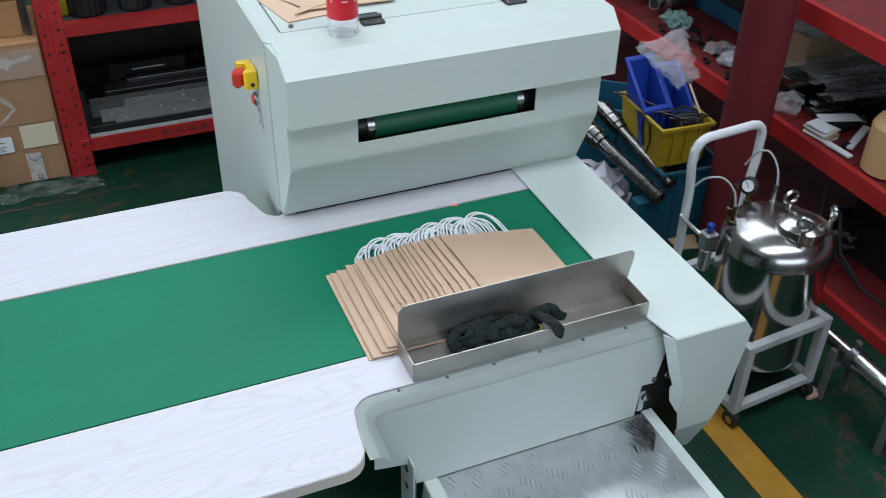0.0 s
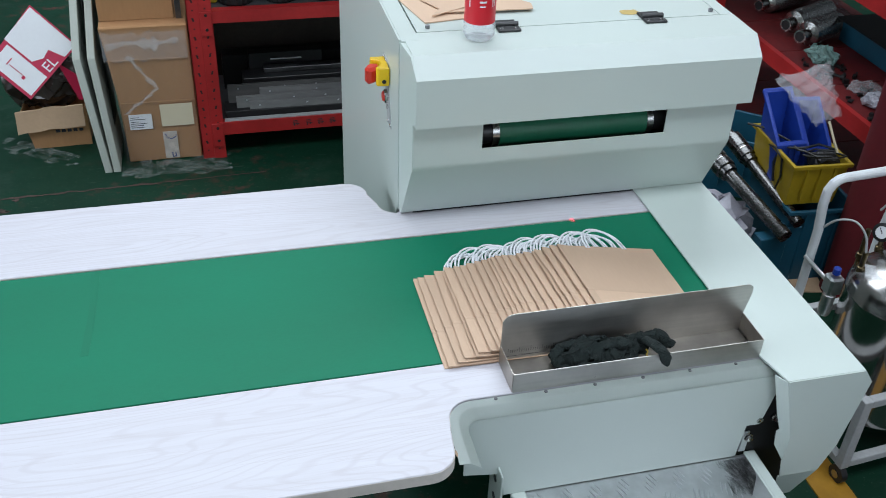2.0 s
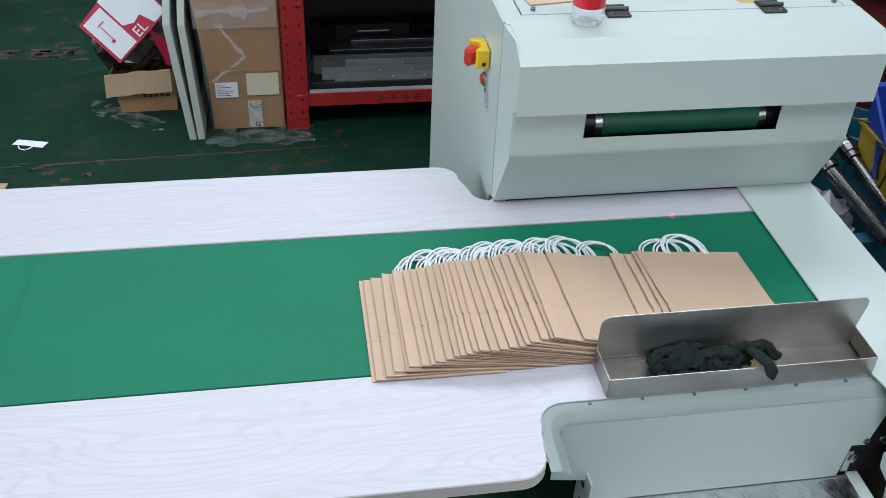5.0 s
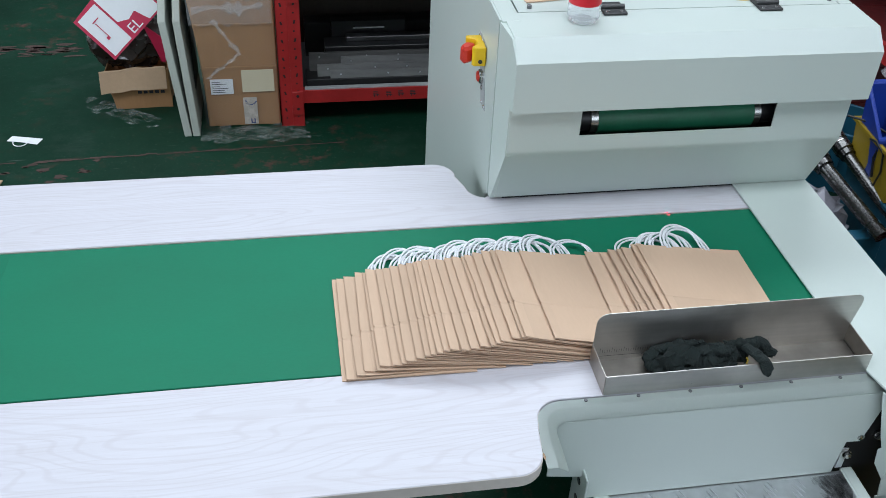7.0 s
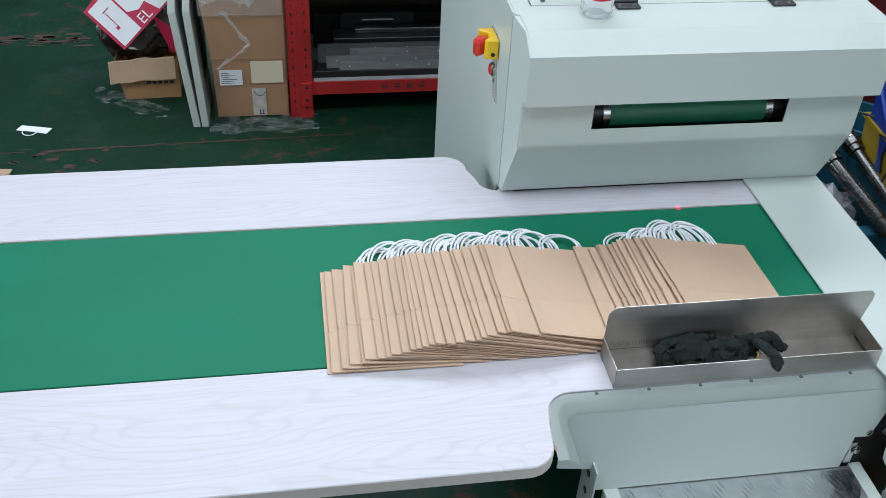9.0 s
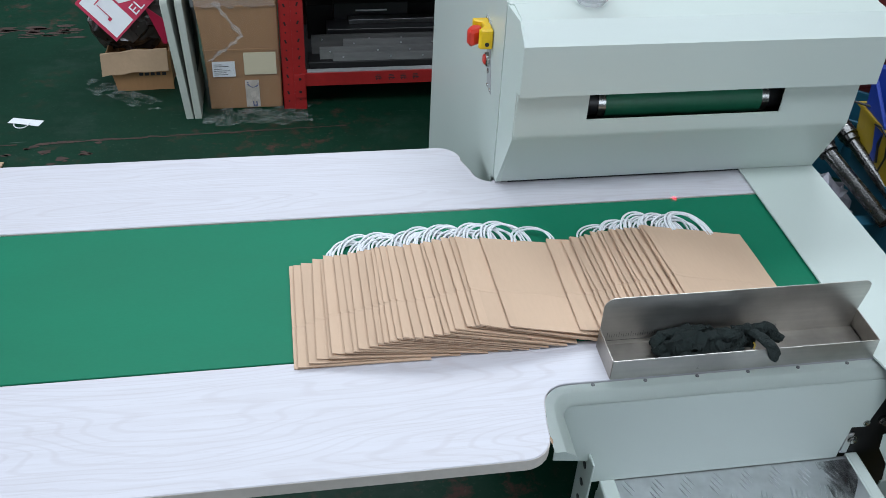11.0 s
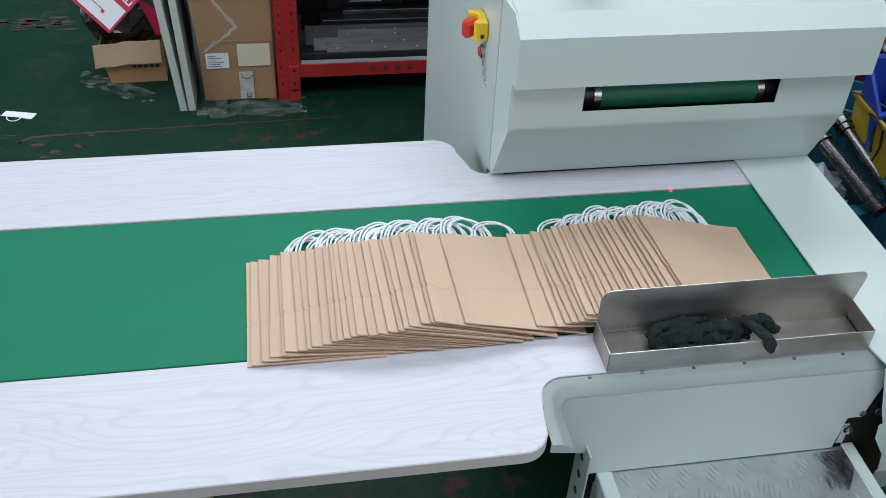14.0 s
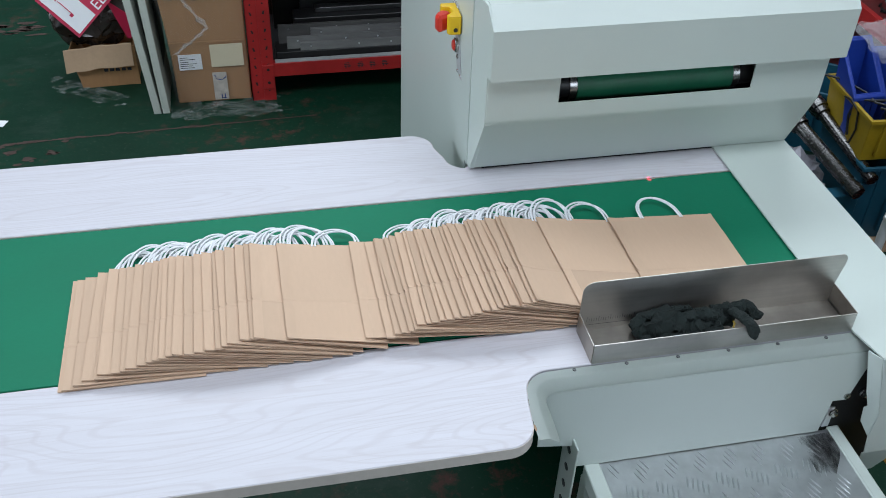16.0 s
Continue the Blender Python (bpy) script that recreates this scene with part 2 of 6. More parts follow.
def patchy_film():
    """Thin torn film that shows only where it is creased."""
    m, nodes, links, bsdf = tree("patchy_floor_film")
    a = noise_tex(nodes, links, 7, 6, (1, 1.5, 1), 0.75)
    b = noise_tex(nodes, links, 75, 5, (0.5, 1.3, 1), 0.75)
    bsdf.inputs["Base Color"].default_value = (0.74, 0.78, 0.76, 1)
    bsdf.inputs["Roughness"].default_value = 0.3
    mul = nodes.new("ShaderNodeMath")
    mul.operation = "MULTIPLY"
    links.new(ramp(nodes, links, a, 0.40, 0.80), mul.inputs[0])
    links.new(ramp(nodes, links, b, 0.36, 0.80), mul.inputs[1])
    links.new(mul.outputs[0], bsdf.inputs["Alpha"])
    return m


def grease_film():
    """Thin black grease, wiped off in patches."""
    m, nodes, links, bsdf = tree("wiped_black_grease")
    a = noise_tex(nodes, links, 26, 4, (1, 0.45, 1), 0.65)
    bsdf.inputs["Base Color"].default_value = (0.015, 0.015, 0.015, 1)
    bsdf.inputs["Roughness"].default_value = 0.35
    half = nodes.new("ShaderNodeMath")
    half.operation = "MULTIPLY"
    half.inputs[1].default_value = 0.62
    links.new(ramp(nodes, links, a, 0.42, 0.72), half.inputs[0])
    links.new(half.outputs[0], bsdf.inputs["Alpha"])
    return m


GREASE = grease_film()
CLING = clear("clinging_clear_film", (0.80, 0.80, 0.80), 0.16, 1.2, 0.2, 0.05)
TAPE = surface("milky_packing_tape", (0.56, 0.50, 0.44), rough=0.25, big=30, spread=0.08)
FLOOR_FILM = patchy_film()
FLOOR = floor_paint()
WALLS = surface("grey_hall_wall", (0.22, 0.23, 0.24), rough=0.8, big=1.0, fine=30, spread=0.1)

BASE = {}


# ---- building helpers ----
def thing(name, base=(0, 0, 0), **tags):
    ob = new(name)
    ob.location = base
    BASE[ob] = Vector(base)
    return tagged(ob, **tags)


def mesh_of(name, bm, material, smooth=True):
    bm.normal_update()
    me = bpy.data.meshes.new(name)
    bm.to_mesh(me)
    bm.free()
    me.materials.append(material)
    if smooth:
        me.shade_smooth()
        me.set_sharp_from_angle(angle=radians(24))
    return me


def part(name, bm, material, parent=None, label="", **tags):
    """One mesh object, drawn in world coordinates, under a thing or a part."""
    ob = new(name, mesh_of(name, bm, material))
    if parent is not None:
        ob.parent = parent
        ob.matrix_parent_inverse = Matrix.Translation(-BASE.get(parent, Vector((0, 0, 0))))
    return tagged(ob, label=label, **tags)


def box(bm, x0, x1, y0, y1, z0, z1, bevel=0.0, m=None, seg=1):
    r = bmesh.ops.create_cube(bm, size=1.0)
    vs = r["verts"]
    for v in vs:
        v.co = Vector(((x0 + x1) / 2 + v.co.x * (x1 - x0), (y0 + y1) / 2 + v.co.y * (y1 - y0), (z0 + z1) / 2 + v.co.z * (z1 - z0)))
    if bevel:
        es = list({e for v in vs for e in v.link_edges})
        g = bmesh.ops.bevel(bm, geom=es, offset=bevel, segments=seg, affect="EDGES", profile=0.5)
        vs = list({v for f in g["faces"] for v in f.verts} | {v for v in vs if v.is_valid})
    if m is not None:
        for v in vs:
            v.co = m @ v.co
    return bm


def prism(bm, points, axis, a, b, bevel=0.0):
    """A closed outline, drawn out along an axis. Outline order: x: (y, z); y: (x, z); z: (x, y)."""
    def place(p, c):
        return {"x": (c, p[0], p[1]), "y": (p[0], c, p[1]), "z": (p[0], p[1], c)}[axis]
    lo = [bm.verts.new(place(p, a)) for p in points]
    hi = [bm.verts.new(place(p, b)) for p in points]
    n = len(points)
    faces = [bm.faces.new(lo), bm.faces.new(hi[::-1])]
    for i in range(n):
        faces.append(bm.faces.new((lo[i], hi[i], hi[(i + 1) % n], lo[(i + 1) % n])))
    bmesh.ops.recalc_face_normals(bm, faces=faces)
    if bevel:
        bmesh.ops.bevel(bm, geom=list({e for f in faces for e in f.edges}), offset=bevel, segments=1, affect="EDGES")
    return bm


def tube(bm, pts, r, seg=8, cap=True):
    """A round bar that follows a path."""
    pts = [Vector(p) for p in pts]
    rings, up = [], None
    for i, p in enumerate(pts):
        d = (pts[min(i + 1, len(pts) - 1)] - pts[max(i - 1, 0)]).normalized()
        if up is None:
            up = d.orthogonal().normalized()
        up = (up - d * up.dot(d)).normalized()
        side = d.cross(up)
        rr = r[i] if isinstance(r, (list, tuple)) else r
        rings.append([bm.verts.new(p + (up * math.cos(2 * math.pi * k / seg) + side * math.sin(2 * math.pi * k / seg)) * rr) for k in range(seg)])
    for a, b in zip(rings, rings[1:]):
        for k in range(seg):
            bm.faces.new((a[k], a[(k + 1) % seg], b[(k + 1) % seg], b[k]))
    if cap:
        bm.faces.new(rings[0][::-1])
        bm.faces.new(rings[-1])
    return bm


def lathe(bm, profile, centre, seg=32, m=None):
    """A turned shape: rows of radius and height above the centre."""
    rings = []
    for r, z in profile:
        ring = []
        for k in range(seg):
            a = 2 * math.pi * k / seg
            co = Vector((r * math.cos(a), r * math.sin(a), z))
            ring.append(bm.verts.new((m @ co if m is not None else co) + Vector(centre)))
        rings.append(ring)
    for a, b in zip(rings, rings[1:]):
        for k in range(seg):
            bm.faces.new((a[k], a[(k + 1) % seg], b[(k + 1) % seg], b[k]))
    bm.faces.new(rings[0][::-1])
    bm.faces.new(rings[-1])
    return bm


def arc(cx, cy, r, a0, a1, n=8):
    return [(cx + r * math.cos(radians(a0 + (a1 - a0) * i / n)), cy + r * math.sin(radians(a0 + (a1 - a0) * i / n))) for i in range(n + 1)]


def B():
    return bmesh.new()

T = 0.80

# ---- the hall ----
bm = B()
box(bm, -6, 6, -5, 7, -0.1, 0)
tagged(part("floor", bm, FLOOR), "dark green painted concrete floor with scuffs", "floor", kind="structure")
# unseen walls and roof, added to enclose the lamps; their openings are assumed
for name, b in (("wall_north", (-6, 6, 7, 7.2, 0, 5)), ("wall_east", (6, 6.2, -5, 7, 0, 5))):
    bm = B()
    box(bm, *b)
    tagged(part(name, bm, WALLS), "plain grey painted hall wall, added out of view", "wall", kind="structure")
bm = B()
for b in ((-6, -3.2, -5.2, -5, 0, 5), (3.2, 6, -5.2, -5, 0, 5), (-3.2, 3.2, -5.2, -5, 0, 1.5), (-3.2, 3.2, -5.2, -5, 3.7, 5)):
    box(bm, *b)
tagged(part("wall_south", bm, WALLS), "grey painted hall wall with a wide opening, added out of view", "wall", kind="structure")
bm = B()
for b in ((-6.2, -6, -5, -2, 0, 5), (-6.2, -6, 3.2, 7, 0, 5), (-6.2, -6, -2, 3.2, 0, 1.4), (-6.2, -6, -2, 3.2, 3.4, 5)):
    box(bm, *b)
tagged(part("wall_west", bm, WALLS), "grey painted hall wall with a wide opening, added out of view", "wall", kind="structure")
bm = B()
for b in ((-6.2, 6.2, -5.2, -1.9, 5, 5.15), (-6.2, 6.2, -0.1, 2.3, 5, 5.15), (-6.2, 6.2, 4.9, 7.2, 5, 5.15),
          (-6.2, -4.2, -1.9, -0.1, 5, 5.15), (3.0, 6.2, -1.9, -0.1, 5, 5.15), (-6.2, -4.2, 2.3, 4.9, 5, 5.15), (3.0, 6.2, 2.3, 4.9, 5, 5.15)):
    box(bm, *b)
tagged(part("ceiling", bm, WALLS), "grey hall roof with two long openings, added out of view", "ceiling", kind="structure")

# yellow line on the floor, running past the trolley
bm = B()
prism(bm, [(0.508, -3.0), (0.616, -3.0), (0.610, 1.3), (0.515, 1.3)], "z", 0.0, 0.004)
tagged(part("floor_line", bm, STRIPE), "worn yellow line painted on the green floor", "floor marking", kind="structure")


# ---- the delivery table ----
table = thing("conveyor_table", (-0.9, 0.2, 0), label="white wood-grain conveyor table with a green belt let in", category="table")
far = [(-2.3, 0.398), (0.03, 0.398), (0.03, 0.50), (-0.538, 0.50)] + arc(-0.538, 0.535, 0.046, 270, 180, 7)[1:] + [(-0.600, 0.580)] + arc(-0.645, 0.583, 0.047, 0, 90, 7) + [(-2.3, 0.632)]
near = [(-2.3, -0.004), (-2.3, -0.246)] + arc(-0.640, -0.200, 0.046, 270, 360, 7) + [(-0.590, -0.160)] + arc(-0.540, -0.146, 0.047, 180, 90, 7) + [(0.03, -0.099), (0.03, -0.004)]
for outline in (far, near):
    bm = B()
    prism(bm, outline, "z", T - 0.025, T, 0.0012)
    board = part("board", bm, WOOD, table)
    bm = B()
    prism(bm, [(x, y) for x, y in outline], "z", T - 0.0235, T - 0.0015)
    for v in bm.verts:
        c = Vector((-1.0, 0.515 if outline is far else -0.12, 0))
        v.co.x += 0.0006 * (1 if v.co.x > c.x else -1)
        v.co.y += 0.0006 * (1 if v.co.y > c.y else -1)
    part("edge_band", bm, EDGE, board, "grey-brown edge band")
bm = B()
box(bm, -2.3, 0.04, 0.0, 0.394, T - 0.006, T - 0.0015, 0.001)
part("belt", bm, BELT, table, "smooth green rubber belt")
bm = B()
box(bm, -2.3, 0.03, -0.0035, 0.3975, T - 0.024, T - 0.008)
part("slider_bed", bm, SOOT, table)
for x in (-2.1, -1.15):
    for y in (-0.12, 0.52):
        bm = B()
        box(bm, x - 0.02, x + 0.02, y - 0.02, y + 0.02, 0.0, T - 0.025, 0.002)
        part("leg", bm, PAINT, table)
bm = B()
box(bm, -2.12, -0.62, -0.14, -0.10, T - 0.085, T - 0.025, 0.002)
part("rail", bm, PAINT, table)
# small chip on the rounded corner of the board
bm = B()
bmesh.ops.create_icosphere(bm, subdivisions=2, radius=0.5, matrix=pose(-0.593, -0.212, T - 0.002) @ Matrix.Diagonal((0.004, 0.014, 0.004, 1)))
part("chipped_spot", bm, CARTON_PALE, table, "bare chipped board corner")


# ---- green side cover with rivets ----
cover = thing("side_cover", (-0.28, -0.12, 0.55), label="pale green sheet-metal side cover with small rivets", category="machine cover")
outer = [(-0.594, -0.236), (-0.592, -0.18)] + arc(-0.541, -0.147, 0.0455, 180, 90, 7) + [(0.034, -0.101)]
inner = [(-0.557, -0.236), (-0.556, -0.18)] + arc(-0.534, -0.156, 0.0225, 180, 90, 7) + [(0.034, -0.1335)]
bm = B()
rows = []
for (a, b), (c, d) in zip(outer, inner):
    roll = [(0.0, 0.002), (0.42, 0.0028), (0.48, 0.0034), (0.54, 0.0046), (0.86, 0.0125), (0.93, 0.0143), (0.98, 0.0165), (1.0, 0.0195)]
    rows.append([bm.verts.new((a + (c - a) * f, b + (d - b) * f, T - drop)) for f, drop in roll])
for r, s in zip(rows, rows[1:]):
    for i in range(len(r) - 1):
        bm.faces.new((r[i], s[i], s[i + 1], r[i + 1]))
g = bmesh.ops.solidify(bm, geom=bm.faces[:], thickness=0.0015)
part("flange", bm, PAINT, cover)
bm = B()
prism(bm, [(-0.554, T - 0.0195), (0.034, T - 0.0195), (0.034, 0.750), (0.017, 0.662), (-0.010, 0.663), (-0.016, 0.5835), (-0.476, 0.5835), (-0.482, 0.640), (-0.554, 0.652)], "y", -0.1340, -0.1315)
part("face", bm, PAINT, cover)
for i in range(6):
    x = -0.497 + i * 0.0897
    bm = B()
    lathe(bm, [(0.0034, 0), (0.003, 0.0014), (0.0012, 0.0022)], (x, -0.1050, T - 0.0024), 10)
    part("rivet", bm, GREY_STEEL, cover)


# ---- tool tray with the wool gloves ----
tray = thing("tool_tray", (-0.233, -0.06, T), label="open stainless steel tray with a tall back plate", category="tray")
bm = B()
box(bm, -0.466, 0.0, -0.098, -0.0205, T + 0.0005, T + 0.002)
part("bottom", bm, STAINED, tray)
bm = B()
box(bm, -0.466, 0.0, -0.0995, -0.098, T + 0.0005, T + 0.041)
part("front_wall", bm, STEEL, tray)
for x in (-0.4675, 0.0):
    bm = B()
    box(bm, x, x + 0.0015, -0.098, -0.0205, T + 0.0005, T + 0.041)
    part("end_wall", bm, STAINED, tray)
bm = B()
prism(bm, [(-0.466, T + 0.0005), (0.001, T + 0.0005), (0.001, T + 0.042), (0.009, T + 0.085)] + arc(-0.003, T + 0.094, 0.012, 0, 90, 5) + arc(-0.446, T + 0.086, 0.020, 90, 180, 5), "y", -0.0205, -0.019)
part("back_plate", bm, STEEL, tray)
bm = B()
for i in range(30):
    x = -0.452 + i * 0.0042
    box(bm, x, x + 0.0006, -0.0212, -0.0208, T + 0.020, T + (0.026 if i % 5 else 0.030))
box(bm, -0.455, -0.325, -0.0211, -0.0207, T + 0.012, T + 0.0125)
part("scale_marks", bm, GREY_STEEL, tray, "etched ruler marks")

glove = thing("wool_glove", (-0.27, -0.06, T + 0.002), label="crumpled dark green knitted wool glove lying in the tray", category="glove")


def knit(bm, pts, radii, seg=22, amp=0.0022, seed=0.0):
    n0 = len(bm.verts)
    fine = []
    for i in range(len(pts) - 1):
        for k in range(10):
            fine.append((Vector(pts[i]).lerp(Vector(pts[i + 1]), k / 10), radii[i] + (radii[i + 1] - radii[i]) * k / 10))
    fine.append((Vector(pts[-1]), radii[-1]))
    tube(bm, [p for p, _ in fine], [0.86 * r * (1 + 0.07 * (i % 2)) for i, (_, r) in enumerate(fine)], seg)
    bm.verts.ensure_lookup_table()
    for v in bm.verts[n0:]:
        v.co += noise.noise_vector(v.co * 55 + Vector((seed, 0, 0))) * amp * 2.4 + noise.noise_vector(v.co * 170) * amp * 1.0 + noise.noise_vector(v.co * 480) * amp * 0.45
        v.co.z = max(v.co.z, T + 0.003)


def fuzz(source, count, seed):
    """Short loose fibres standing on a knitted surface."""
    rnd = random.Random(seed)
    spots = [(v.co.copy(), v.normal.copy()) for v in rnd.sample(list(source.verts), min(count, len(source.verts)))]
    out = B()
    for p, n in spots:
        d = (n + Vector((rnd.uniform(-1, 1), rnd.uniform(-1, 1), rnd.uniform(-.6, 1)))).normalized() * rnd.uniform(0.0015, 0.0045)
        s = d.orthogonal().normalized() * 0.00025
        out.faces.new([out.verts.new(q) for q in (p - s, p + s, p + d)])
    return out


glove_parts = [("palm", [([(-0.378, -0.050, T + .014), (-0.352, -0.056, T + .020), (-0.318, -0.054, T + .027), (-0.28, -0.060, T + .022), (-0.245, -0.056, T + .028), (-0.205, -0.056, T + .022)], [0.006, 0.017, 0.022, 0.024, 0.022, 0.013]),
                        ([(-0.345, -0.076, T + .013), (-0.30, -0.084, T + .016), (-0.26, -0.080, T + .020), (-0.235, -0.072, T + .024)], [0.007, 0.012, 0.013, 0.010])], 0.0042),
               ("cuff", [([(-0.372, -0.072, T + .012), (-0.352, -0.084, T + .014), (-0.325, -0.087, T + .014), (-0.30, -0.080, T + .022)], [0.007, 0.010, 0.010, 0.006])], 0.003),
               ("finger", [([(-0.378, -0.042, T + .012), (-0.352, -0.034, T + .024), (-0.31, -0.034, T + .034), (-0.275, -0.040, T + .040)], [0.008, 0.012, 0.010, 0.007])], 0.003),
               ("finger", [([(-0.30, -0.060, T + .044), (-0.265, -0.062, T + .046), (-0.23, -0.064, T + .046)], [0.006, 0.011, 0.007])], 0.003),
               ("finger", [([(-0.245, -0.046, T + .040), (-0.215, -0.052, T + .046), (-0.182, -0.058, T + .044), (-0.160, -0.066, T + .028)], [0.007, 0.011, 0.013, 0.008])], 0.0026),
               ("finger", [([(-0.215, -0.060, T + .047), (-0.204, -0.082, T + .050), (-0.197, -0.099, T + .048), (-0.193, -0.108, T + .037), (-0.191, -0.110, T + .024)], [0.008, 0.010, 0.0095, 0.0110, 0.007])], 0.0014)]
for k, (nm, paths, amp) in enumerate(glove_parts):
    bm = B()
    for q, (pts, rad) in enumerate(paths):
        knit(bm, pts, rad, 22, amp, k * 5.0 + q)
    bm.normal_update()
    hair = fuzz(bm, 420 if nm == "palm" else 160, k)
    piece = part(nm, bm, WOOL, glove)
    part("fuzz", hair, WOOL, piece, "loose wool fibres", kind="stuff")
bm = B()
tube(bm, [(-0.222, -0.086, T + .046), (-0.219, -0.089, T + .042), (-0.222, -0.091, T + .038), (-0.219, -0.092, T + .034)], 0.0013, 6)
part("yarn_end", bm, YELLOW, glove, "yellow yarn end")


# ---- end cover of the conveyor ----
end = thing("end_cover", (0.09, 0.15, 0.55), label="pale green sheet-metal cover over the belt end", category="machine cover")
bm = B()
prism(bm, [(0.0, T + 0.0025), (0.0, T + 0.006), (0.1695, T + 0.006), (0.188, T - 0.022), (0.184, T - 0.024), (0.166, T + 0.0025)], "x", -0.174, 0.62)
for v in bm.verts:
    v.co = Vector((v.co.y, v.co.x, v.co.z))
bmesh.ops.recalc_face_normals(bm, faces=bm.faces[:])
# cut the near corner back to leave the notch beside the tray
bmesh.ops.bisect_plane(bm, geom=bm.verts[:] + bm.edges[:] + bm.faces[:], plane_co=(0, -0.105, 0), plane_no=(0, 1, 0))
for v in bm.verts:
    if v.co.y < -0.17 and v.co.x < 0.01:
        v.co.x += 0.016
part("top", bm, PAINT, end)
bm = B()
prism(bm, [(0.016, T + 0.005), (0.1695, T + 0.005), (0.190, T - 0.024), (0.166, 0.62), (0.142, 0.556), (0.062, 0.556), (0.055, 0.60), (0.056, 0.66), (0.037, 0.73)], "y", -0.1765, -0.1742)
part("front", bm, PAINT, end)
bm = B()
prism(bm, [(-0.1765, 0.556), (-0.1742, 0.556), (-0.150, 0.47), (-0.1525, 0.47)], "x", 0.058, 0.142)
for v in bm.verts:
    if v.co.z < 0.5:
        v.co.x = 0.085 if v.co.x < 0.1 else 0.12
part("lower_lip", bm, PAINT, end)
bm = B()
prism(bm, [(-0.174, T + 0.0022), (-0.150, T + 0.0022), (-0.152, 0.70), (-0.158, 0.668), (-0.150, 0.655), (-0.156, 0.625), (-0.174, 0.600), (-0.174, 0.66), (-0.174, 0.73)], "x", 0.0, 0.0022)
for v in bm.verts:
    v.co.x += min(0.016 + (T - v.co.z) * 0.29, 0.056) - (0.0 if v.co.y < -0.17 else 0.012)
part("side_lip", bm, PAINT, end)
bracket = thing("bearing_bracket", (0.0, -0.1, 0.58), label="black steel bearing bracket with two chrome bolts", category="bracket")
bm = B()
prism(bm, [(-0.030, 0.583), (0.118, 0.583), (0.112, 0.63), (0.086, 0.66), (0.062, 0.70), (0.03, 0.77), (0.004, 0.77), (-0.018, 0.66)], "y", -0.125, -0.112, 0.001)
part("plate", bm, SOOT, bracket)
for x, z in ((0.015, 0.672), (0.005, 0.625), (0.052, 0.668)):
    bm = B()
    lathe(bm, [(0.009, 0), (0.009, 0.005), (0.0065, 0.005), (0.0065, 0.011), (0.004, 0.012)], (x, -0.125, z), 12, pose(0, 0, 0, 90))
    part("bolt", bm, CHROME, bracket)
bm = B()
box(bm, -0.008, 0.006, -0.1300, -0.1255, 0.588, 0.640, 0.001)
part("guide", bm, ALU, bracket)
bm = B()
box(bm, -0.028, 0.150, -0.10, -0.055, 0.30, 0.765, 0.004)
part("housing", bm, SOOT, bracket)
bm = B()
box(bm, -0.02, 0.10, -0.05, -0.02, 0.70, 0.73, 0.002)
part("cross_bar", bm, GREY_STEEL, bracket)


# ---- tread-plate step in front ----
step = thing("tread_plate_step", (-0.2, -0.4, 0), label="aluminium tread-plate deck in a pale green frame", category="machine deck")
bm = B()
box(bm, -0.434, 0.006, -0.78, -0.131, 0.575, 0.581)
part("deck", bm, TREAD, step, "worn five-bar tread plate")
bm = B()


def lens(bm, cx, cy, ang, length, width, h, z):
    n = 6
    ca, sa = math.cos(ang), math.sin(ang)
    lo, top, hi = [], [], []
    for i in range(n + 1):
        s = i / n * 2 - 1
        w = width * (1 - s * s) + 0.0001
        for lst, o, zz in ((lo, -w, 0), (top, 0, h * (1 - s * s)), (hi, w, 0)):
            lst.append(bm.verts.new((cx + ca * s * length - sa * o, cy + sa * s * length + ca * o, z + zz)))
    for a, b in ((lo, top), (top, hi)):
        for i in range(n):
            bm.faces.new((a[i], a[i + 1], b[i + 1], b[i]))


# rows of five slanted bars, leaning one way and then the other
one = B()
lens(one, 0, 0, 0, 0.0158, 0.0020, 0.0021, 0)
bar_mesh = mesh_of("tread_bar", one, ALU)
for j in range(13):
    for i in range(9):
        lean = j % 2
        cx, cy = -0.033 - i * 0.055 + (0.0275 if lean else 0.0), -0.158 - j * 0.050
        ang, way, gap = (radians(72), radians(-34), 0.0092) if lean else (radians(113), radians(55), 0.0108)
        for k in range(5):
            x, y = cx + math.cos(way) * (k - 2) * gap, cy + math.sin(way) * (k - 2) * gap
            if -0.424 < x < -0.006 and -0.46 < y < -0.142:
                bar = new("tread_bar", bar_mesh)
                bar.parent, bar.matrix_parent_inverse = step, Matrix.Translation(-BASE[step])
                bar.matrix_basis = Matrix.Translation((x, y, 0.581)) @ Matrix.Rotation(ang + random.uniform(-.03, .03), 4, "Z") @ Matrix.Diagonal((1 - abs(k - 2) * 0.06, 1, 1, 1))
            elif -0.424 < x < -0.006 and -0.77 < y < -0.142:
                lens(bm, x, y, ang + random.uniform(-.03, .03), 0.0165 - abs(k - 2) * 0.0010, 0.0020, 0.0021, 0.581)
part("raised_tread", bm, ALU, step, "raised tread bars", kind="stuff")
bm = B()
prism(bm, [(-0.060, -0.140), (0.004, -0.140), (0.004, -0.18), (-0.008, -0.20), (-0.020, -0.215), (-0.045, -0.25), (-0.062, -0.215)], "z", 0.5832, 0.5834)
part("grease_smear", bm, GREASE, step, "thin black grease smear")
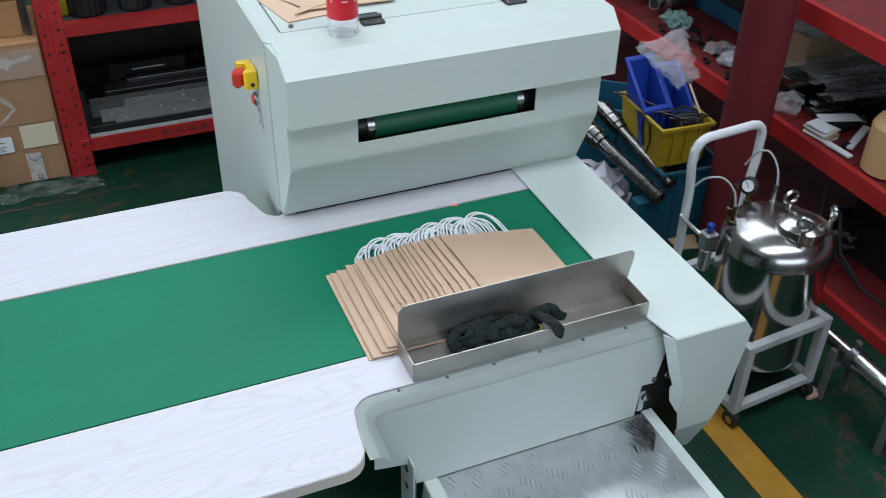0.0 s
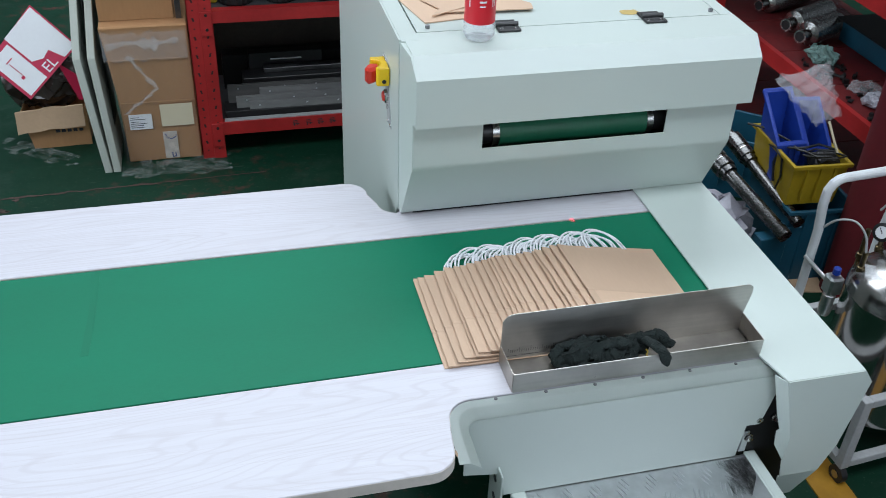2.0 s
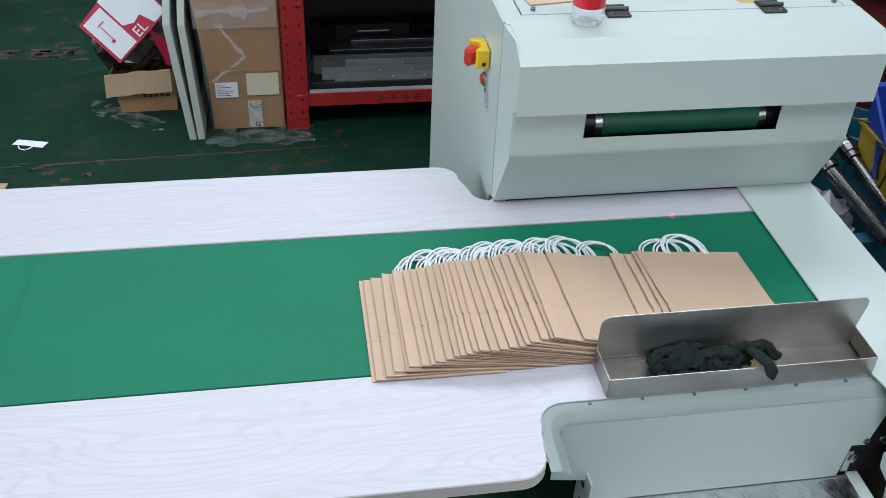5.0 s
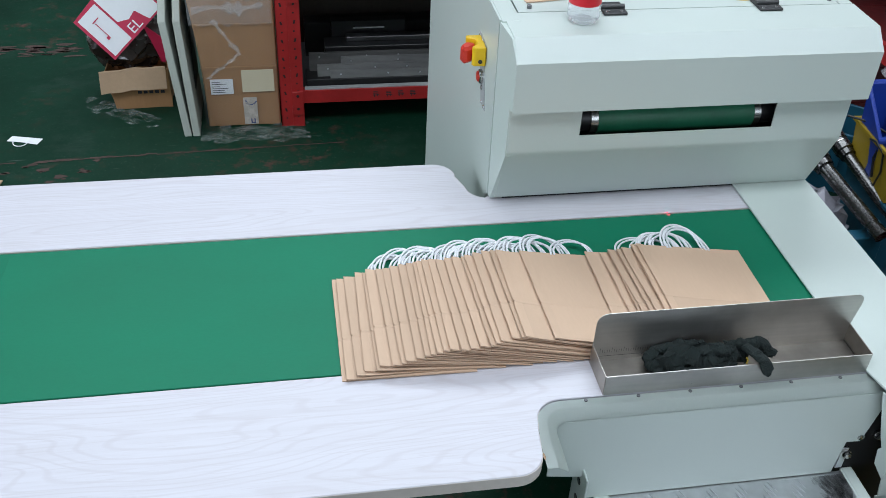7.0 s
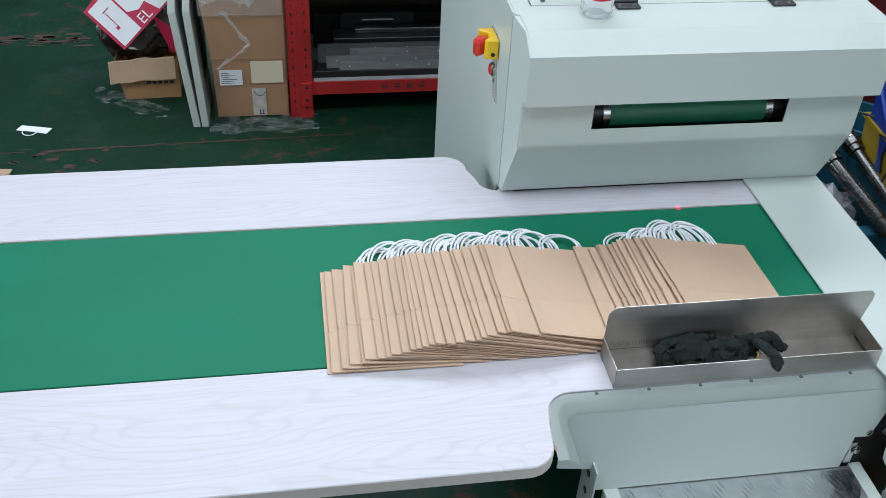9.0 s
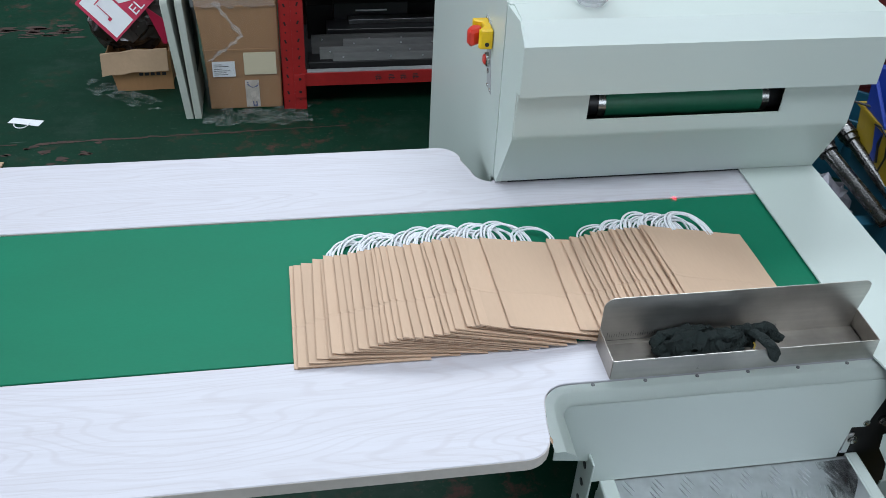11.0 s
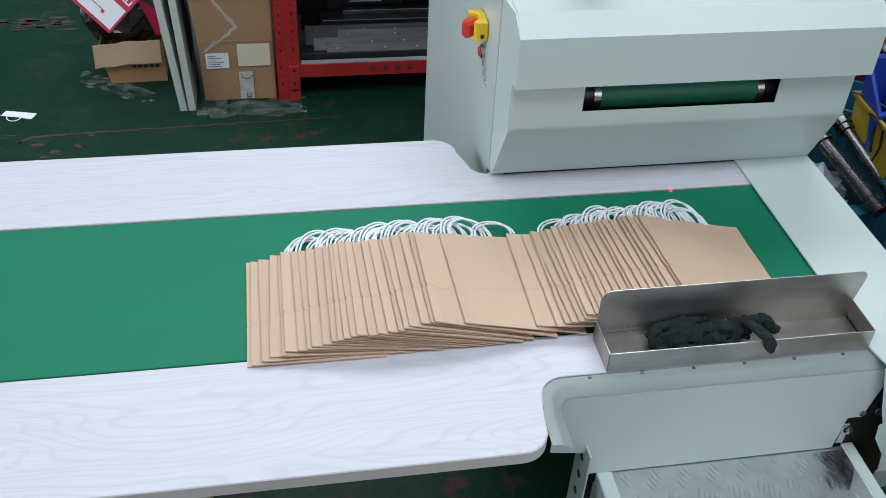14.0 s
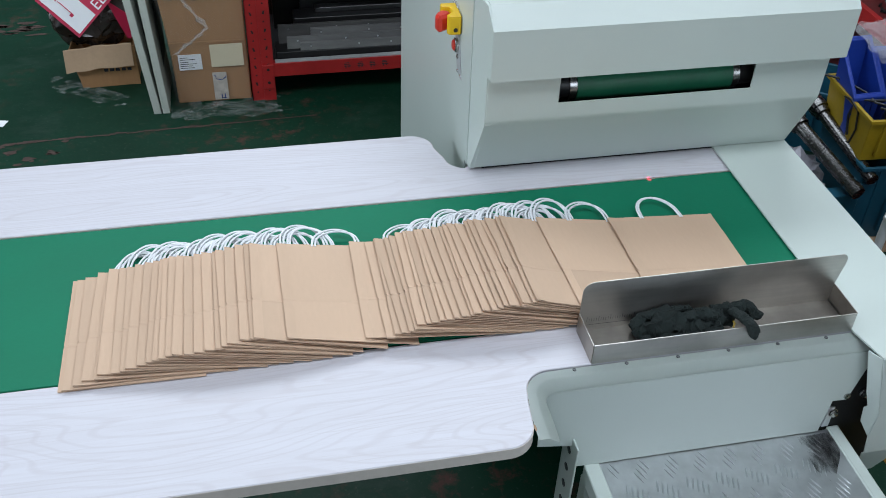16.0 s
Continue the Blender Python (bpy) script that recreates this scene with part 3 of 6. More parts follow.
for b in ((0.006, 0.030, -0.79, -0.125, 0.545, 0.583), (-0.462, -0.434, -0.79, -0.131, 0.545, 0.583), (-0.434, 0.006, -0.79, -0.78, 0.545, 0.583)):
    bm = B()
    box(bm, *b, 0.002)
    part("frame_bar", bm, PAINT, step)
for x in (-0.46, 0.005):
    for y in (-0.785, -0.15):
        bm = B()
        box(bm, x, x + 0.028, y, y + 0.028, 0.0, 0.545, 0.002)
        part("leg", bm, PAINT, step)
bm = B()
box(bm, -0.492, -0.4885, -0.16, -0.095, 0.0, 0.66, 0.001)
box(bm, -0.492, -0.462, -0.098, -0.095, 0.0, 0.66, 0.001)
post = part("slotted_post", bm, PAINT, step)
for i in range(8):
    bm = B()
    z = 0.625 - i * 0.045
    lathe(bm, [(0.0075, 0), (0.0075, 0.001)], (-0.4936, -0.128, z), 12, pose(0, 0, 0, 0, 90, 0))
    part("hole", bm, BLACK, post, "dark bolt hole")


# ---- the bag machine ----
XL, XR, YB, TOP = -0.544, 0.166, 1.31, 1.19
machine = thing("paper_bag_machine", (-0.19, 0.9, 0), label="pale green sheet-metal paper bag machine with an outlet slot", category="machine")
bm = B()
prism(bm, [(0.515, 0.0), (YB, 0.0), (YB, 1.190), (0.506, 1.190), (0.498, T + 0.004), (0.515, T + 0.004)], "x", XL, XL + 0.004)
part("side_panel", bm, PAINT, machine)
bm = B()
prism(bm, [(0.505, 1.1865), (0.431, 1.1865), (0.3945, 1.152), (0.3945, 1.053), (0.412, 1.053), (0.412, 0.947), (0.482, T + 0.004), (0.4965, T + 0.004)], "x", XL + 0.002, XL + 0.013)
for v in bm.verts:
    v.co.x += 0.090 * (0.500 - v.co.y)
part("front_cheek", bm, PAINT, machine)
bm = B()
prism(bm, [(0.515, 0.0), (YB, 0.0), (YB, TOP - 0.01), (0.50, 1.1875), (0.431, 1.187), (0.3945, 1.152), (0.3945, 1.053), (0.412, 1.053), (0.412, 0.947), (0.482, T + 0.004), (0.515, T + 0.004)], "x", XR - 0.004, XR)
part("side_panel", bm, PAINT, machine)
bm = B()
box(bm, XL, XR, YB, YB + 0.004, 0, TOP)
part("back_panel", bm, PAINT, machine)
# front panel with the outlet slot, folded back below
SX0, SX1, SZ0, SZ1, YF = -0.390, 0.010, 0.987, 1.047, 0.41
bm = B()
for b in ((XL + 0.0125, SX0, SZ0, SZ1), (SX1, XR + 0.002, SZ0, SZ1)):
    box(bm, b[0], b[1], YF, YF + 0.003, b[2], b[3])
box(bm, XL + 0.0125, XR + 0.002, YF, YF + 0.003, SZ1, 1.09)
prism(bm, [(YF, SZ0), (YF, 0.958), (YF + 0.0007, 0.9535), (YF + 0.0023, 0.948), (YF + 0.0046, 0.943), (YF + 0.0075, 0.937), (0.4785, T + 0.007), (0.4815, T + 0.007), (YF + 0.0105, 0.937), (YF + 0.003, 0.957), (YF + 0.003, SZ0)], "x", XL + 0.0125, XR + 0.002)
bmesh.ops.remove_doubles(bm, verts=bm.verts[:], dist=0.0002)
part("front_panel", bm, PAINT, machine)
# black strip that gives the gap under the front its dark shade
bm = B()
box(bm, XL + 0.03, XR - 0.004, 0.4835, 0.486, T + 0.0004, T + 0.012)
part("gap_seal", bm, SOOT, machine, "black strip standing in for shade in the gap under the front")
bm = B()
box(bm, XL + 0.004, XR - 0.004, 0.47, 0.475, T - 0.3, T - 0.03)
part("skirt", bm, SOOT, machine)
bm = B()
box(bm, XL + 0.03, XR - 0.03, 0.62, 1.25, 0.835, 0.85)
part("inner_shelf", bm, SOOT, machine)
# hood
LX0, LX1, YL = -0.5318, 0.191, 0.393
bm = B()
prism(bm, [(YL, 1.051), (YL + 0.003, 1.051), (YL + 0.003, 1.150), (0.432, 1.184), (0.536, 1.186), (0.536, 1.190), (0.430, 1.189), (YL, 1.153)], "x", LX0, LX1)
hood = part("hood", bm, PAINT, machine, "folded hood over the outlet")
for x in (LX0, LX1 - 0.003):
    bm = B()
    prism(bm, [(YL + 0.003, 1.051), (0.46, 1.051), (0.53, 1.10), (0.535, 1.186), (0.432, 1.184), (YL + 0.003, 1.150)], "x", x, x + 0.003)
    part("hood_cheek", bm, PAINT, hood)
bm = B()
prism(bm, [(0.539, 1.184), (0.539, 1.190), (YB + 0.004, 1.190), (YB + 0.004, 1.184)], "x", -0.500, 0.160)
lid = part("top_door", bm, PAINT, machine, "hinged flat top door")
bm = B()
box(bm, XL + 0.0042, -0.503, 0.50, YB + 0.004, 1.178, 1.190, 0.001)
part("top_rim", bm, PAINT, machine)
bm = B()
box(bm, 0.163, LX1, 0.539, YB + 0.004, 1.178, 1.190, 0.001)
part("top_rim", bm, PAINT, machine)
for x in (-0.315, 0.004):
    bm = B()
    box(bm, x - 0.024, x + 0.024, 0.511, 0.533, 1.190, 1.195, 0.0015)
    box(bm, x - 0.024, x + 0.024, 0.545, 0.566, 1.190, 1.195, 0.0015)
    tube(bm, [(x - 0.024, 0.539, 1.196), (x + 0.024, 0.539, 1.196)], 0.0055, 10)
    hinge = part("hinge", bm, BLACK, machine, "black cast hinge")
    for dx2 in (-0.014, 0.014):
        bm = B()
        lathe(bm, [(0.0042, 0), (0.0035, 0.0012)], (x + dx2, 0.521, 1.195), 10)
        part("screw", bm, CHROME, hinge)
for x in (-0.475, 0.148):
    bm = B()
    lathe(bm, [(0.005, 0), (0.005, 0.006), (0.003, 0.007)], (x, 0.557, 1.190), 8)
    part("catch", bm, GREY_STEEL, machine)
bm = B()
bmesh.ops.create_circle(bm, cap_ends=True, radius=1.0, segments=24, matrix=pose(-0.030, 0.578, 1.1905) @ Matrix.Diagonal((0.024, 0.014, 1, 1)))
for v in bm.verts:
    v.co += Vector((noise.noise(v.co * 80), noise.noise(v.co * 80 + Vector((5, 0, 0))), 0)) * 0.006
part("rust_spot", bm, RUST, machine, "small rust-yellow stain")
# outlet roller
roller = thing("outlet_roller", (-0.19, 0.46, 0.96), label="green rubber outlet roller with bright steel end rings", category="roller")
RY, RZ = 0.466, 0.997
bm = B()
tube(bm, [(-0.345, RY, RZ), (-0.02, RY, RZ)], 0.034, 32)
part("sleeve", bm, ROLL_GREEN, roller)
for x in (-0.360, -0.020):
    bm = B()
    tube(bm, [(x, RY, RZ), (x + 0.015, RY, RZ)], 0.0325, 32)
    part("ring", bm, CHROME, roller, "bright steel ring")
for x0, x1 in ((-0.405, -0.360), (-0.005, 0.025)):
    bm = B()
    tube(bm, [(x0, RY, RZ), (x1, RY, RZ)], 0.027, 24)
    part("end_cap", bm, BLACK, roller)
bm = B()
tube(bm, [(XL + 0.03, RY, RZ), (XR - 0.01, RY, RZ)], 0.01, 12)
part("shaft", bm, GREY_STEEL, roller)
bm = B()
box(bm, XL + 0.004, XR - 0.004, 0.53, 0.535, 0.90, 1.03)
tagged(part("inner_guard", bm, SOOT), "black sheet guard inside the machine", "guard")

# rotary switch and push button on the side panel
switch = thing("isolator_switch", (XL, 0.61, 1.05), label="yellow and red rotary isolator switch on a steel plate", category="switch")
bm = B()
prism(bm, [(0.572, 0.960), (0.612, 0.960), (0.662, 1.098), (0.622, 1.098)], "x", XL - 0.0016, XL)
part("plate", bm, DULL_WHITE, switch)
bm = B()
prism(bm, [(XL - 0.0016, 0.588), (XL - 0.026, 0.590), (XL - 0.030, 0.598), (XL - 0.022, 0.606), (XL - 0.016, 0.614), (XL - 0.016, 0.634), (XL - 0.034, 0.641), (XL - 0.033, 0.652), (XL - 0.0016, 0.652)], "z", 1.053, 1.094, 0.002)
part("housing", bm, YELLOW_SWITCH, switch)
bm = B()
prism(bm, [(XL - 0.0165, 0.632), (XL - 0.0165, 0.616), (XL - 0.030, 0.606), (XL - 0.043, 0.600), (XL - 0.050, 0.608), (XL - 0.048, 0.626), (XL - 0.036, 0.637)], "z", 1.052, 1.088, 0.006)
part("lever", bm, RED_SWITCH, switch)
bm = B()
lathe(bm, [(0.0045, 0), (0.0045, 0.0012)], (XL - 0.013, 0.5888, 1.064), 10, pose(0, 0, 0, 90, 0, -6))
part("padlock_hole", bm, BLACK, switch)
for y, z in ((0.580, 0.966), (0.604, 0.966), (0.630, 1.092), (0.655, 1.093)):
    bm = B()
    lathe(bm, [(0.0035, 0), (0.003, 0.002)], (XL - 0.0016, y, z), 8, pose(0, 0, 0, 0, -90, 0))
    part("screw", bm, CHROME, switch)
button = thing("push_button", (XL, 0.61, 1.0), label="small red push button in a chrome bezel", category="push button")
bm = B()
lathe(bm, [(0.0150, 0), (0.0150, 0.005), (0.0115, 0.007), (0.0115, 0.004)], (XL - 0.0016, 0.616, 1.018), 24, pose(0, 0, 0, 0, -90, 0))
part("bezel", bm, CHROME, button)
bm = B()
lathe(bm, [(0.0112, 0.003), (0.0112, 0.009), (0.008, 0.011)], (XL - 0.0016, 0.616, 1.018), 20, pose(0, 0, 0, 0, -90, 0))
part("cap", bm, RED_SWITCH, button)
bm = B()
lathe(bm, [(0.005, 0), (0.005, 0.002), (0.003, 0.0025)], (XL - 0.0016, 0.608, 0.996), 12, pose(0, 0, 0, 0, -90, 0))
part("key_lock", bm, CHROME, button)

# photo sensor in the hood, whose red spot falls on the belt
sensor = thing("photo_sensor", (-0.18, 0.445, 1.08), label="small black photoelectric sensor under the hood", category="sensor")
bm = B()
box(bm, -0.188, -0.168, 0.3975, 0.4085, 1.100, 1.135, 0.002)
part("case", bm, BLACK, sensor)


# ---- water bottle and flat bags on the machine ----
bottle = thing("water_bottle", (-0.385, 0.497, 1.19), label="clear plastic water bottle with a red label", category="bottle")
R = 0.0315
bm = B()
prof = [(R * .55, 0.004), (R * .8, 0.0), (R * .95, 0.006), (R, 0.010), (R * .965, 0.014), (R * .965, 0.016), (R, 0.019), (R * .965, 0.023), (R * .965, 0.025), (R, 0.028), (R, 0.033), (R * .96, 0.036), (R * .96, 0.115), (R, 0.12), (R * .97, 0.135), (R * .8, 0.165), (R * .42, 0.19), (R * .40, 0.205)]
lathe(bm, prof, (-0.385, 0.497, 1.1905), 40)
for v in bm.verts:
    a = math.atan2(v.co.y - 0.497, v.co.x + 0.385)
    if v.co.z < 1.1905 + 0.034:
        k = 1 - 0.025 * (0.5 + 0.5 * math.cos(10 * a))
        v.co.x, v.co.y = -0.385 + (v.co.x + 0.385) * k, 0.497 + (v.co.y - 0.497) * k
shell = part("shell", bm, PET, bottle)
bm = B()
for k in range(48):
    a0, a1 = 2 * math.pi * k / 48, 2 * math.pi * (k + 1) / 48
    q = R * 0.972
    bm.faces.new([bm.verts.new((-0.385 + q * math.cos(a), 0.497 + q * math.sin(a), 1.1905 + z)) for a, z in ((a0, .036), (a1, .036), (a1, .113), (a0, .113))])
bmesh.ops.remove_doubles(bm, verts=bm.verts[:], dist=1e-5)
part("label", bm, LABEL_RED, bottle, "red printed label")
bm = B()
for (a0, a1, z0, z1) in ((-118, -106, .088, .101), (-103, -92, .088, .101), (-89, -78, .088, .101), (-110, -84, .080, .084), (-108, -88, .072, .0745), (-60, -55, .070, .10), (-50, -47, .068, .098), (-150, -146, .07, .1)):
    q = R * 0.985
    n = max(2, int((a1 - a0) / 4))
    for i in range(n):
        b0, b1 = radians(a0 + (a1 - a0) * i / n), radians(a0 + (a1 - a0) * (i + 1) / n)
        bm.faces.new([bm.verts.new((-0.385 + q * math.cos(b), 0.497 + q * math.sin(b), 1.1905 + z)) for b, z in ((b0, z0), (b1, z0), (b1, z1), (b0, z1))])
part("print", bm, PAPER, bottle, "white print bars")
bm = B()
lathe(bm, [(0.0145, 0.196), (0.0145, 0.212), (0.013, 0.214)], (-0.385, 0.497, 1.1905), 24)
part("cap", bm, WHITE, bottle)


# ---- red storage rack beside the cartons ----
rack = thing("storage_rack", (0.1, 2.45, 0), label="red slotted-steel storage rack with grey decks", category="shelf")
for x in (-0.972, 1.10):
    for y in (2.223, 2.66):
        bm = B()
        box(bm, x, x + 0.044, y, y + 0.004, 0.0, 1.9, 0.001)
        box(bm, x + 0.044, x + 0.090, y - 0.003, y + 0.003, 0.0, 1.9, 0.001)
        box(bm, x, x + 0.004, y, y + 0.05, 0.0, 1.9, 0.001)
        post = part("post", bm, RED, rack)
        if x < 0 and y < 2.5:
            for i in range(34):
                for j, dx3 in enumerate((0.022, 0.066)):
                    bm = B()
                    z = 0.03 + i * 0.036 + j * 0.006
                    yy = y - 0.0005 if j == 0 else y - 0.0035
                    s = 1 if j else -1
                    prism(bm, [(x + dx3 - 0.003, z), (x + dx3 + 0.004, z), (x + dx3 + 0.004 + s * 0.004, z + 0.014), (x + dx3 - 0.003 + s * 0.004, z + 0.014)] if i % 2 else
                          [(x + dx3 - 0.003, z + 0.004), (x + dx3 + 0.003, z + 0.004), (x + dx3 + 0.003, z + 0.010), (x + dx3 - 0.003, z + 0.010)], "y", yy, yy + 0.0009)
                    part("slot", bm, BLACK, post)
for z0, z1 in ((0.103, 0.156), (0.562, 0.610), (1.05, 1.11)):
    bm = B()
    prism(bm, [(2.216, z0), (2.216, z1), (2.25, z1), (2.25, z1 - 0.003), (2.219, z1 - 0.003), (2.219, z0 + 0.003), (2.24, z0 + 0.003), (2.24, z0)], "x", -0.905, 1.13)
    beam = part("beam", bm, RED, rack)
    bm = B()
    box(bm, -0.925, -0.885, 2.208, 2.2158, z0 - 0.045, z1, 0.001)
    plate = part("end_plate", bm, RED, beam)
    for zz in (z0 - 0.02, z0 + 0.035):
        bm = B()
        lathe(bm, [(0.006, 0), (0.006, 0.0008)], (-0.905, 2.2078, zz), 10, pose(0, 0, 0, 90))
        part("bolt_hole", bm, BLACK, plate)
    bm = B()
    box(bm, -0.95, 1.14, 2.25, 2.66, z1 - 0.012, z1 - 0.002)
    part("deck", bm, surface("dusty_grey_deck", (0.06, 0.062, 0.065), rough=0.6, big=6, spread=0.25) if z0 < 0.2 else bpy.data.materials["dusty_grey_deck"], rack, "dusty grey steel deck")
bm = B()
box(bm, -0.93, 1.10, 2.672, 2.676, 0.02, 1.08)
part("back_sheet", bm, surface("brown_backing_board", (0.085, 0.068, 0.055), rough=0.8, big=5, spread=0.2), rack, "dark brown backing board")
bm = B()
box(bm, -0.875, 1.10, 2.222, 2.246, 0.1562, 0.160)
part("deck_lip", bm, DULL_WHITE, rack, "pale worn deck edge")
# worn lettering on the lowest beam, as bars
bm = B()
for i, x in enumerate((-0.614, -0.563, -0.516, -0.468)):
    for dx4, dz, w, h in ((0, 0, .026, .004), (0, .010, .022, .004), (0.004, -.010, .004, .016), (.016, -.006, .004, .012), (0.002, .018, .018, .003)):
        box(bm, x + dx4, x + dx4 + w, 2.2145, 2.2155, 0.126 + dz * .8, 0.126 + dz * .8 + h * .8)
part("lettering", bm, INK, rack, "worn black lettering bars", kind="stuff")

# stock on the lowest deck
for (x0, x1, y0, y1, z0, z1, mat, nm, lab, cat, rz) in (
        (-0.868, 0.25, 2.252, 2.348, 0.160, 0.184, SOOT, "steel_bar", "black steel bar stacked on the rack deck", "steel bar", 0.0),
        (-0.774, 0.25, 2.256, 2.268, 0.190, 0.214, PALE_STEEL, "steel_profile", "slim grey steel profile with screw holes on the rack deck", "steel profile", -0.3),
        (-0.823, 0.20, 2.279, 2.293, 0.190, 0.230, PALE_STEEL, "steel_profile", "slim grey steel profile with screw holes on the rack deck", "steel profile", 0.25),
        (-0.729, 0.28, 2.304, 2.318, 0.190, 0.246, PALE_STEEL, "steel_profile", "slim grey steel profile with screw holes on the rack deck", "steel profile", -0.5),
        (-0.852, 0.30, 2.326, 2.342, 0.190, 0.257, DUSTY, "steel_profile", "slim grey steel profile with screw holes on the rack deck", "steel profile", 0.0),
        (-0.787, 0.20, 2.365, 2.455, 0.160, 0.266, BLACK, "steel_bar", "black steel bar stacked on the rack deck", "steel bar", 0.0),
        (-0.700, 0.20, 2.41, 2.45, 0.272, 0.285, GREY_STEEL, "steel_bar", "black steel bar stacked on the rack deck", "steel bar", 0.3),
        (-0.756, -0.459, 2.458, 2.50, 0.160, 0.332, BLACK, "steel_plate", "black steel plate standing at the back of the deck", "steel plate", 0.0),
        (-0.86, 0.25, 2.52, 2.60, 0.160, 0.30, SOOT, "steel_bar", "black steel bar stacked on the rack deck", "steel bar", 0.0)):
    t_ob = thing(nm, ((x0 + x1) / 2, (y0 + y1) / 2, z0 - 0.006), label=lab, category=cat, group="stock on the rack")
    m4 = Matrix.Translation(((x0 + x1) / 2, (y0 + y1) / 2, 0)) @ pose(0, 0, 0, 0, 0, rz) @ Matrix.Translation((-(x0 + x1) / 2, -(y0 + y1) / 2, 0))
    bm = B()
    z0 -= 0.006
    prism(bm, [(y0, z0), (y1, z0), (y1, z1), (y1 - 0.004, z1), (y1 - 0.004, z0 + 0.004), (y0 + 0.004, z0 + 0.004), (y0 + 0.004, z1), (y0, z1)] if nm == "steel_profile" else
          [(y0, z0), (y1, z0), (y1, z1), (y0, z1)], "x", x0, x1, 0.0 if nm == "steel_profile" else 0.002)
    for v in bm.verts:
        v.co = m4 @ v.co
    part("bar", bm, mat, t_ob)
    if nm == "steel_profile":
        for i in range(5):
            bm = B()
            lathe(bm, [(0.0038, 0), (0.003, 0.0012)], (x0 + 0.04 + i * 0.155 + 0.03 * (i % 2), y0, z1 - 0.014), 8, pose(0, 0, 0, 90))
            for v in bm.verts:
                v.co = m4 @ v.co
            part("screw", bm, ALU, t_ob)
bm = B()
box(bm, -0.669, -0.543, 2.4545, 2.4582, 0.300, 0.305)
tagged(part("pale_strip", bm, PAPER), "thin pale strip on the stacked bars", "strip")
# dark round pots on the second deck
for x, r in ((-0.79, 0.066), (-0.625, 0.060), (-0.465, 0.055), (-0.31, 0.055)):
    pot = thing("gear_wheel", (x, 2.31, 0.608), label="black toothed steel wheel on the rack deck", category="gear", group="gears on the rack")
    bm = B()
    lathe(bm, [(r * .9, 0.0), (r, 0.008), (r, 0.075), (r * .92, 0.085), (r * .3, 0.085)], (x, 2.31, 0.609), 40)
    for v in bm.verts:
        if (round(math.atan2(v.co.y - 2.31, v.co.x - x) / (2 * math.pi / 40))) % 2:
            v.co.x, v.co.y = x + (v.co.x - x) * 0.95, 2.31 + (v.co.y - 2.31) * 0.95
    part("rim", bm, SOOT, pot)
    bm = B()
    lathe(bm, [(r * .35, 0.0), (r * .35, 0.025), (r * .2, 0.028)], (x, 2.31, 0.694), 20)
    part("hub", bm, GREY_STEEL, pot)
bm = B()
prism(bm, [(-0.905, 2.30), (-0.86, 2.29), (-0.85, 2.34), (-0.89, 2.35)], "z", 0.609, 0.672, 0.006)
tagged(part("yellow_can", bm, YELLOW), "small yellow plastic can on the rack", "can")


# ---- cartons ----
def sheet_box(bm, x0, x1, y0, y1, z0, z1, th=0.005, top=False):
    box(bm, x0, x1, y0, y0 + th, z0, z1, 0.001)
    box(bm, x0, x1, y1 - th, y1, z0, z1, 0.001)
    box(bm, x0, x0 + th, y0 + th, y1 - th, z0, z1, 0.001)
    box(bm, x1 - th, x1, y0 + th, y1 - th, z0, z1, 0.001)
    box(bm, x0 + th, x1 - th, y0 + th, y1 - th, z0, z0 + th)
    if top:
        box(bm, x0, x1, y0, y1, z1, z1 + th, 0.001)


carton = thing("cardboard_carton", (-1.11, 2.42, 0), label="tall brown cardboard carton wrapped in clear film", category="carton")
bm = B()
box(bm, -1.253, -0.976, 2.244, 2.60, 0.0, 0.555, 0.004)
bmesh.ops.subdivide_edges(bm, edges=[e for e in bm.edges if e.calc_length() > 0.2], cuts=6, use_grid_fill=True)
for v in bm.verts:
    k = v.co.z / 0.555
    if v.co.x < -1.1:
        v.co.x -= 0.035 * k * k
    v.co.y += 0.012 * math.sin(k * 3) * (0.5 if v.co.y < 2.4 else 0)
part("body", bm, CARTON, carton)
bm = B()
box(bm, -1.276, -0.978, 2.2385, 2.2405, 0.428, 0.4305)
box(bm, -1.262, -0.978, 2.2375, 2.2400, 0.255, 0.2565)
part("fold_line", bm, CARTON, carton, "worn fold line across the carton")
